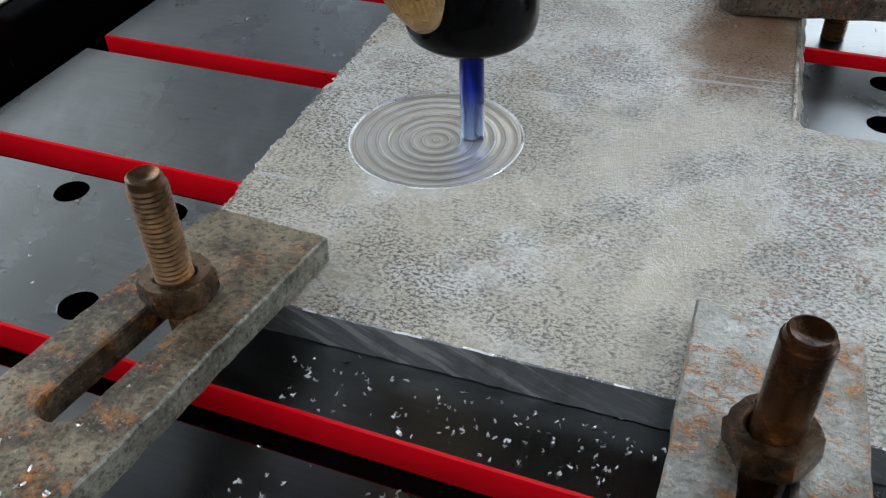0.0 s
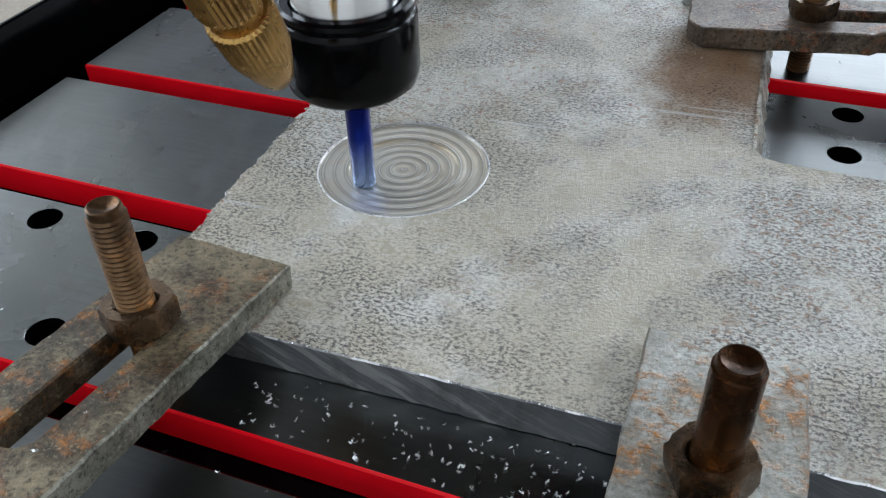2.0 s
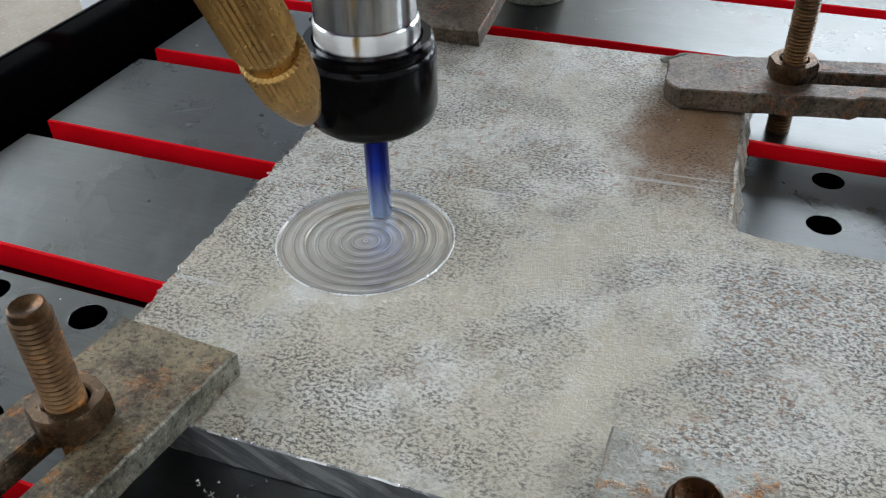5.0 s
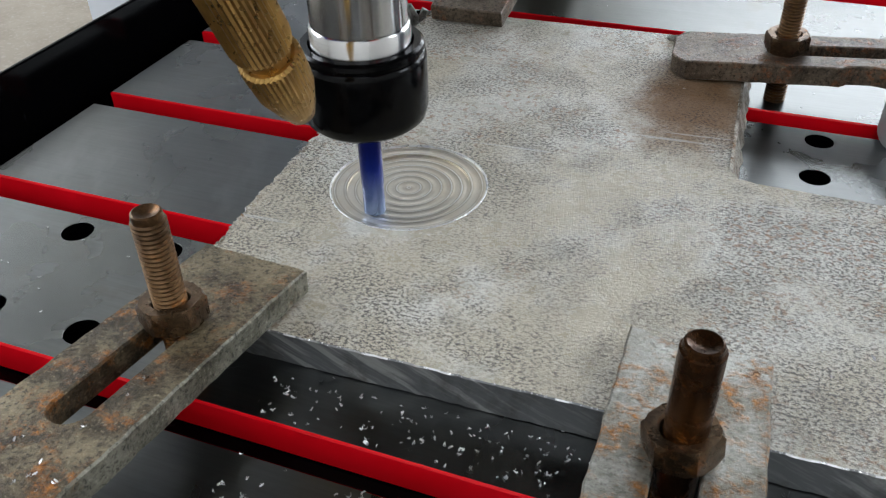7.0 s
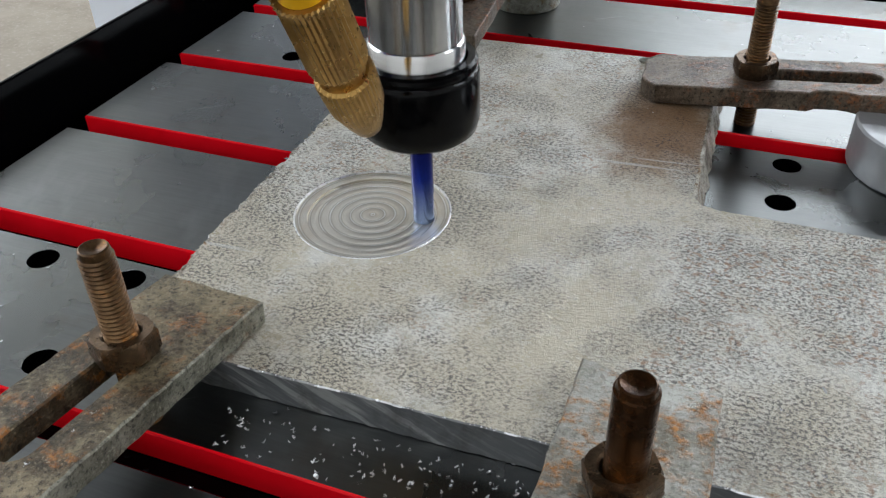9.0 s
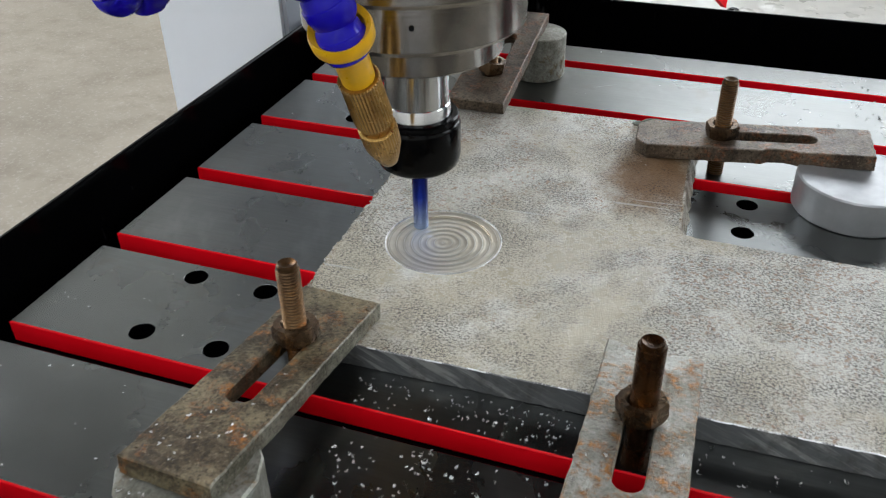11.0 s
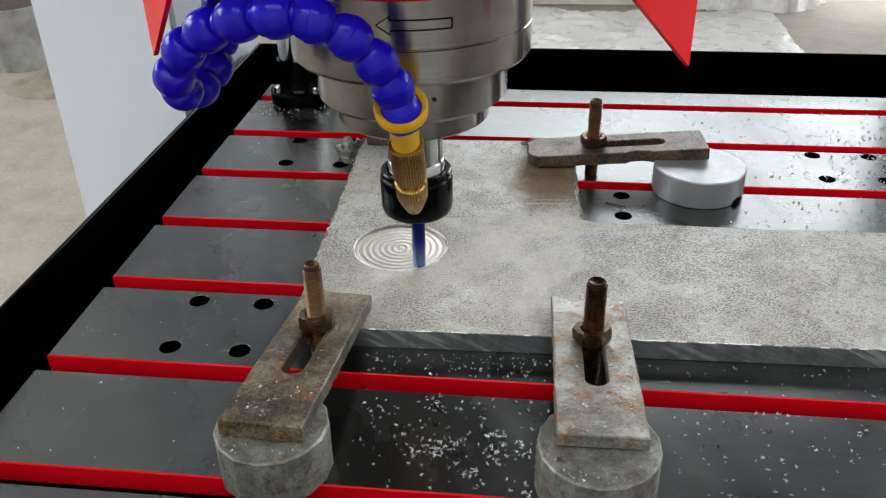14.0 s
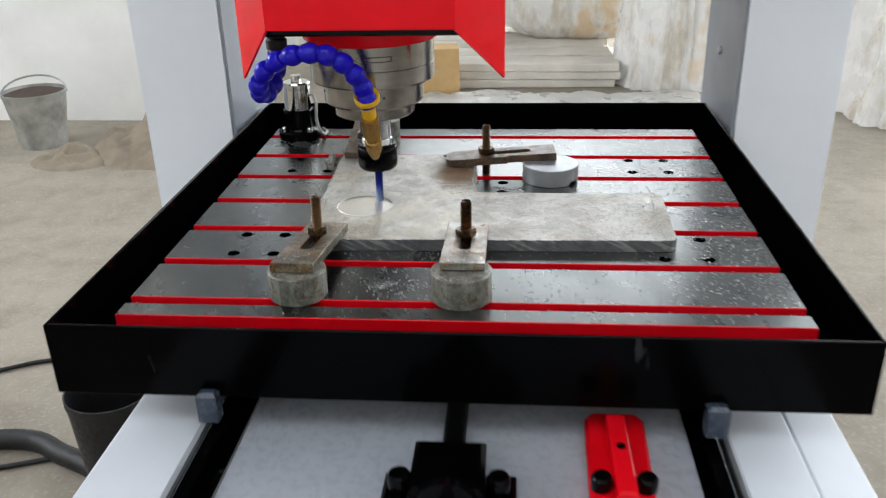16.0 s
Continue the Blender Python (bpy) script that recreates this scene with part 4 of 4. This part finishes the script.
    ball = [(0.0, -0.0092), (0.0062, -0.0092), (0.0078, -0.0082), (0.0091, -0.0058), (0.0097, -0.0024), (0.0098, 0.0004), (0.0096, 0.0012), (0.0092, 0.0014), (0.0090, 0.0022), (0.0084, 0.0046), (0.0070, 0.0068), (0.0058, 0.0078), (0.0056, 0.0092), (0.0, 0.0092)]
    for i, p in enumerate(joints):
        a = Vector(joints[max(0, i - 1)])
        b = Vector(joints[min(len(joints) - 1, i + 1)])
        turn = (b - a).to_track_quat("Z", "Y").to_matrix().to_4x4()
        part("segment", turned(lathe(ball, 28), Matrix.Translation(p) @ turn), BLUE, hose)
    part("hose_fitting", lathe([(0.0, 0.186), (0.008, 0.186), (0.0105, 0.188), (0.0105, 0.197), (0.0085, 0.199), (0.0105, 0.201), (0.0105, 0.209), (0.0085, 0.211), (0.0105, 0.213), (0.0105, 0.26), (0.0, 0.26)], 24, at=(-0.090, -0.037, 0)), RUBBER, ob, "black ribbed hose fitting")
    # nozzle along one line from the last segment to its tip
    p0, p1 = Vector((0.0088, -0.0965, 0.1555)), Vector((0.0062, -0.0515, 0.0780))
    d = (p1 - p0)
    length = d.length
    turn = Matrix.Translation(p0) @ d.to_track_quat("Z", "Y").to_matrix().to_4x4()
    part("nozzle_cup", turned(lathe([(0.0095, 0.002), (0.0118, 0.0), (0.0124, 0.002), (0.0122, 0.006), (0.0092, 0.011), (0.0070, 0.016), (0.0068, 0.0288), (0.0, 0.0288), (0.0, 0.012), (0.0085, 0.008), (0.0095, 0.002)], 36, caps=False), turn), YELLOW, ob, "yellow plastic nozzle cup")

    def knurled(profile, seg, depth):
        bm = lathe(profile, seg)
        for v in bm.verts:
            r = math.hypot(v.co.x, v.co.y)
            if r > 0.0068:
                k = round(math.atan2(v.co.y, v.co.x) / (2 * math.pi) * seg)
                if k % 2:
                    v.co.x *= 1 - depth
                    v.co.y *= 1 - depth
        return bm

    L = length
    part("nozzle_body", turned(knurled([(0.0, 0.0290), (0.0084, 0.0290), (0.0088, 0.0296), (0.0084, 0.0306), (0.0083, 0.0330), (0.0085, 0.0550), (0.0080, 0.0572), (0.0064, 0.0578), (0.0062, 0.0622), (0.0, 0.0622)], 72, 0.06), turn), BRASS, ob, "knurled brass nozzle body")
    part("nozzle_tip", turned(knurled([(0.0, 0.0615), (0.0074, 0.0615), (0.0084, 0.0622), (0.0085, 0.0645), (0.0081, 0.0745), (0.0056, L - 0.006), (0.0042, L - 0.0018), (0.0022, L), (0.0, L)], 76, 0.045), turn), BRASS, ob, "tapered brass nozzle tip")
    return ob


HEAD = spindle_head()


# ---- swarf ----
def swarf():
    """Small curled chips scattered over table, plate, clamps and blocks."""
    rnd = random.Random(11)
    verts, faces = [], []

    def curl_of(x, y, z, size):
        a, curl = rnd.uniform(0, 6.283), rnd.uniform(1.4, 4.2)
        wide = size * rnd.uniform(0.16, 0.30)
        lean = rnd.uniform(-1.2, 1.2)
        c, s, cl, sl = math.cos(a), math.sin(a), math.cos(lean), math.sin(lean)
        start, n = len(verts), 5
        low = 1.0
        local = []
        for i in range(n + 1):
            f = i / n - 0.5
            u = size * math.sin(f * curl) / curl * 1.5
            h = size * (1 - math.cos(f * curl)) / curl * 1.5
            for e in (-1, 1):
                v = e * wide * (1 - abs(f) * 0.8) + 0.25 * size * f
                q = (u, v * cl - h * sl, v * sl + h * cl)
                low = min(low, q[2])
                local.append(q)
        for lx, ly, lz in local:
            verts.append((x + lx * c - ly * s, y + lx * s + ly * c, z + 0.00015 + lz - low))
        for i in range(n):
            k = start + 2 * i
            faces.append((k, k + 1, k + 3, k + 2))

    def chip(x, y, z, size):
        size *= 0.78
        for _ in range(rnd.choice((1, 2, 2, 3))):
            curl_of(x + rnd.uniform(-0.3, 0.3) * size, y + rnd.uniform(-0.3, 0.3) * size, z, size * rnd.uniform(0.7, 1.1))

    def on_slot(y):
        return any(s - GAP < y < s for s in STRIPS[1:])

    def on_plate(x, y):
        return (0.137 < x < 0.508 and 0.147 < y < 0.275) or (0.135 < x < 0.296 and 0.27 <= y < 0.405)

    def blocked(x, y):
        return (math.hypot(x - 0.1545, y - 0.0445) < 0.028 or math.hypot(x - 0.303, y - 0.044) < 0.029 or math.hypot(x - 0.392, y - 0.357) < 0.035
                or math.hypot(x - 0.169, y - 0.5) < 0.023 or math.hypot(x - 0.042, y - 0.531) < 0.033 or math.hypot(x - POCKET[0], y - POCKET[1]) < 0.032
                or (0.132 < x < 0.18 and 0.034 < y < 0.165) or (0.283 < x < 0.325 and 0.04 < y < 0.172))

    def scatter(n, draw, z, size, plate):
        done = 0
        while done < n:
            x, y = draw()
            if not (0.004 < x < 0.597 and 0.002 < y < 0.56) or blocked(x, y) or (not plate and on_slot(y)) or on_plate(x, y) != plate:
                continue
            chip(x, y, z, rnd.uniform(*size))
            done += 1

    U, G = rnd.uniform, rnd.gauss
    scatter(110, lambda: (U(0.185, 0.29), G(0.075, 0.022)), 0, (0.0010, 0.0022), False)
    clumps = [(G(0.247, 0.026), G(0.070, 0.012)) for _ in range(16)]
    scatter(150, lambda: (lambda p: (p[0] + G(0, 0.004), p[1] + G(0, 0.003)))(rnd.choice(clumps)), 0, (0.0014, 0.0028), False)
    scatter(330, lambda: (G(0.42, 0.10), U(0.005, 0.142)), 0, (0.0010, 0.0024), False)
    scatter(120, lambda: (U(0.18, 0.33), U(0.118, 0.137)), 0, (0.0009, 0.0018), False)
    scatter(1300, lambda: (0.6 - abs(G(0, 0.055)), U(0.02, 0.47)), 0, (0.0010, 0.0026), False)
    scatter(300, lambda: (U(0.40, 0.6), U(0.30, 0.56)), 0, (0.0010, 0.0026), False)
    scatter(60, lambda: (U(0.02, 0.6), U(0.37, 0.56)), 0, (0.0008, 0.0020), False)
    scatter(45, lambda: (U(0.01, 0.15), U(0.0, 0.2)), 0, (0.0006, 0.0014), False)
    scatter(60, lambda: (0.042 + G(0, 0.022), 0.49 + U(-0.012, 0.02)), 0, (0.0010, 0.0022), False)
    scatter(330, lambda: (0.508 - abs(G(0, 0.065)), U(0.148, 0.275)), PLATE_TOP, (0.0008, 0.0022), True)
    scatter(40, lambda: (U(0.2, 0.4), U(0.148, 0.4)), PLATE_TOP, (0.0006, 0.0013), True)
    me = bpy.data.meshes.new("metal_chips")
    me.from_pydata(verts, [], faces)
    me.materials.append(CHIP)
    ob = new("metal_chips", me)
    tagged(ob, "bright curled metal chips strewn over table and plate", "metal chips", kind="stuff")
    ON_TABLE.append(ob)
    # chips on the two front clamp bars
    verts.clear(), faces.clear()
    for x0, y0, turn, n in ((0.153, 0.034, -3.0, 26), (0.304, 0.040, 0.6, 34)):
        for _ in range(n):
            u, v = U(-0.017, 0.017), abs(G(0.0, 0.03)) + 0.003
            if abs(u) < 0.007 and v > 0.036:
                continue
            c, s = math.cos(radians(turn)), math.sin(radians(turn))
            chip(x0 + u * c - v * s, y0 + u * s + v * c, 0.0357 - 0.1163 * v, U(0.0010, 0.0020))
    for x0, y0, r in ((0.1545, 0.0445, 0.0245), (0.303, 0.044, 0.0255)):
        for _ in range(26):
            a = U(math.pi * 1.1, math.pi * 1.9)
            k = math.sqrt(U(0.5, 1.0)) * r
            if y0 + k * math.sin(a) < y0 - 0.012:
                chip(x0 + k * math.cos(a), y0 + k * math.sin(a), 0.0277, U(0.0008, 0.0018))
    me = bpy.data.meshes.new("metal_chips")
    me.from_pydata(list(verts), [], list(faces))
    me.materials.append(CHIP)
    ob = new("metal_chips", me)
    tagged(ob, "bright metal chips lying on the clamp bars", "metal chips", kind="stuff")
    ON_TABLE.append(ob)


swarf()


# ---- behind the machine ----
def bucket(name, x, y, r, h, mat, label, handle=True):
    ob = thing(name, x, y, FLOOR, 20, label, "bucket")
    prof = [(0.0, 0.0), (r * 0.74, 0.0), (r * 0.74, 0.004), (r * 0.985, h - 0.02), (r * 1.02, h - 0.012), (r * 1.02, h), (r * 0.985, h), (r * 0.96, h - 0.02), (r * 0.72, 0.012), (0.0, 0.012)]
    part("pail", lathe(prof, 48), mat, ob)
    if handle:
        part("contents", lathe([(0.0, h * 0.84), (r * 0.90, h * 0.84), (r * 0.95, h * 0.945), (r * 0.6, h * 1.0), (r * 0.3, h * 0.97), (0.0, h * 1.01)], 32), DIRT, ob, "dark dirt inside")
    if handle:
        arc = [(r * 1.02 * math.cos(a), 0.10 * math.sin(a), h - 0.01 + 0.05 * math.sin(a)) for a in np.linspace(0, math.pi, 15)]
        part("handle", tube(arc, 0.004, 8), mat, ob, "thin wire handle")
    return ob


bucket("bucket", -1.59, 2.60, 0.122, 0.225, ZINC, "dented galvanised bucket on the dusty floor")
bucket("black_bucket", -0.275, 0.42, 0.068, 0.30, RUBBER, "black rubber bucket beside the machine base", False)


def heap(name, x, y, sx, sy, h, mat, label, category, seed, rough=0.35, kind="stuff"):
    rnd = random.Random(seed)
    bm = bmesh.new()
    n = 36
    grid = [[None] * (n + 1) for _ in range(n + 1)]
    for i in range(n + 1):
        for j in range(n + 1):
            u, v = 2 * i / n - 1, 2 * j / n - 1
            d = math.hypot(u, v)
            z = max(0.0, 1 - d) ** 0.8 * h * (1 + rough * noise.noise(Vector((u * 3 + seed, v * 3, 0))) + 0.4 * rough * noise.noise(Vector((u * 9, v * 9 + seed, 3))))
            grid[i][j] = bm.verts.new((u * sx, v * sy, z if d < 1 else -0.003))
    for i in range(n):
        for j in range(n):
            bm.faces.new((grid[i][j], grid[i + 1][j], grid[i + 1][j + 1], grid[i][j + 1]))
    ob = finish(name, bm, mat, smooth=60)
    ob.matrix_basis = pose(x, y, FLOOR)
    return tagged(ob, label, category, kind=kind)


heap("sand_heap", -1.02, 2.58, 0.34, 0.30, 0.17, SAND, "low lumpy heap of grey-brown sand by the wall", "sand", 3, 0.8)
heap("sand_heap", -1.36, 2.40, 0.17, 0.14, 0.05, SAND, "small spill of grey-brown sand beside the bucket", "sand", 6, 0.8)


def bundle(x, y, sx, sy, h, seed, label, base=0.0, tuck=0.0):
    """A goods stack loosely wrapped in crumpled plastic film."""
    bm = bmesh.new()
    seg, rows = 110, 44
    rings = []
    for k in range(rows + 1):
        v = k / rows
        z = v * h
        pull = 1.0 - 0.18 * v - (0.55 * max(0, v - 0.82) / 0.18) ** 2
        pull *= 1 - tuck * max(0.0, 1 - v / 0.22) ** 2
        row = []
        for i in range(seg):
            a = 2 * math.pi * i / seg
            c, s = math.cos(a), math.sin(a)
            k4 = (abs(c) ** 4 + abs(s) ** 4) ** -0.25
            fold = (1 + 0.20 * noise.noise(Vector((c * 2.4 + seed, s * 2.4, z * 0.9))) + 0.16 * abs(noise.noise(Vector((c * 6, s * 6 + seed, z * 1.1))))
                    + 0.07 * noise.noise(Vector((c * 15, s * 15, z * 2.5 + seed))) + 0.03 * noise.noise(Vector((c * 34, s * 34 + seed, z * 8))) + 0.10 * (1 - v) ** 6)
            row.append(bm.verts.new((c * k4 * sx * pull * fold, s * k4 * sy * pull * fold, z)))
        rings.append(row)
    for a, b in zip(rings, rings[1:]):
        for i in range(seg):
            bm.faces.new((a[i], a[(i + 1) % seg], b[(i + 1) % seg], b[i]))
    bm.faces.new(rings[-1]), bm.faces.new(rings[0][::-1])
    ob = finish("film_wrapped_crate", bm, FILM, smooth=70)
    ob.matrix_basis = pose(x, y, FLOOR + base)
    return tagged(ob, label, "wrapped bundle", "wrapped goods behind the machine")


bundle(1.16, 3.72, 0.27, 0.24, 1.5, 5, "tall goods bundle wrapped in crumpled clear film")
bundle(0.66, 4.28, 0.40, 0.22, 0.9, 9, "sagging brown-tinged bag of film-wrapped goods on the boards", base=0.1205, tuck=0.45)
bundle(0.30, 5.45, 0.70, 0.36, 1.2, 17, "wide bundle wrapped in pale crumpled film")
bundle(2.10, 3.15, 0.32, 0.32, 1.3, 14, "goods bundle wrapped in crumpled clear film")
bundle(-0.75, 5.1, 0.45, 0.4, 1.0, 21, "pale bundle wrapped in crumpled film")


def film_sheet(x0, x1, y0, y1, seed):
    """Thin crumpled plastic film spread on the floor."""
    bm = bmesh.new()
    nx, ny = 110, 90
    grid = []
    for i in range(nx + 1):
        row = []
        for j in range(ny + 1):
            u, v = i / nx, j / ny
            x = x0 + (x1 - x0) * u + 0.07 * noise.noise(Vector((v * 4, seed, 0)))
            y = y0 + (y1 - y0) * v + 0.07 * noise.noise(Vector((u * 5, 0, seed)))
            p = Vector((x * 5, y * 5, seed))
            z = 0.004 + 0.020 * abs(noise.noise(p)) + 0.014 * abs(noise.noise(p * 2.7)) + 0.006 * abs(noise.noise(p * 7))
            row.append(bm.verts.new((x, y, FLOOR + z)))
        grid.append(row)
    for i in range(nx):
        for j in range(ny):
            bm.faces.new((grid[i][j], grid[i + 1][j], grid[i + 1][j + 1], grid[i][j + 1]))
    ob = finish("plastic_sheet", bm, SHEET, smooth=60)
    return tagged(ob, "crumpled white plastic film spread on the floor", "plastic sheet")


film_sheet(-0.15, 1.20, 1.75, 3.40, 4)


def board_stack():
    rnd = random.Random(8)
    for k in range(3):
        for j in range(5):
            ob = thing("board", 0.30 + rnd.uniform(-0.06, 0.06), 3.62 + j * 0.205, FLOOR + 0.04 * k + 0.0005, rnd.uniform(-1.5, 1.5), "pale dusty board in a low stack", "board", "stack of boards")
            part("plank", box(-0.56, 0.56, -0.095, 0.095, 0, 0.0385, 0.003), BOARD, ob)


board_stack()
box_ob = thing("cardboard_box", -0.03, 3.46, FLOOR, 8, "small brown cardboard box on the floor", "box")
part("carton", box(-0.10, 0.10, -0.07, 0.07, 0, 0.22, 0.003), CARD, box_ob)


def cable(points, r, label):
    ob = finish("cable", tube(points, r, 8), RUBBER, smooth=60)
    tagged(ob, label, "cable")


def smooth_line(points, n=10):
    pts = [Vector(p) for p in points]
    out = []
    for i in range(len(pts) - 1):
        a, b, c, d = pts[max(i - 1, 0)], pts[i], pts[i + 1], pts[min(i + 2, len(pts) - 1)]
        for k in range(n):
            t = k / n
            out.append(0.5 * ((2 * b) + (c - a) * t + (2 * a - 5 * b + 4 * c - d) * t * t + (3 * b - a - 3 * c + d) * t ** 3))
    return out + [pts[-1]]


cable(smooth_line([(-1.6, 0.80, FLOOR + 0.006), (-0.95, 0.86, FLOOR + 0.006), (-0.72, 0.95, FLOOR + 0.006), (-0.55, 0.98, FLOOR + 0.006)]), 0.005, "thin black cable lying on the floor")
cable(smooth_line([(-1.3, 0.75, FLOOR + 0.006), (-0.8, 0.55, FLOOR + 0.006), (-0.45, 0.62, FLOOR + 0.006), (-0.30, 0.50, FLOOR + 0.006), (-0.25, 0.25, FLOOR + 0.006)]), 0.005, "black cable lying on the floor")
cable(smooth_line([(-1.1, 0.50, FLOOR + 0.02), (-0.66, 0.64, FLOOR + 0.02), (-0.50, 0.60, FLOOR + 0.02), (-0.39, 0.52, FLOOR + 0.02), (-0.36, 0.30, FLOOR + 0.02)]), 0.02, "thick black hose lying on the floor")


# ---- what moves ----
def motions():
    times = [r[0] for r in TOOL]
    y = HEAD.location.y
    walk(HEAD, [(t, pose(tool_place(t)[0], y, 0)) for t in times])
    for ob in ON_TABLE:
        home = ob.matrix_basis.copy()
        walk(ob, [(t, Matrix.Translation((0, table_shift(t), 0)) @ home) for t in times])
    for ring, t in POCKET_RINGS:
        if t is None:
            continue
        rows = [(0.0, pose(0, 0, -STEP if t <= 0.1 else 0))]
        if t > 0.3:
            rows += [(t - 0.25, pose(0, 0, 0)), (t, pose(0, 0, -STEP))]
        rows.append((16.0, pose(0, 0, -STEP)))
        walk(ring, rows)


motions()
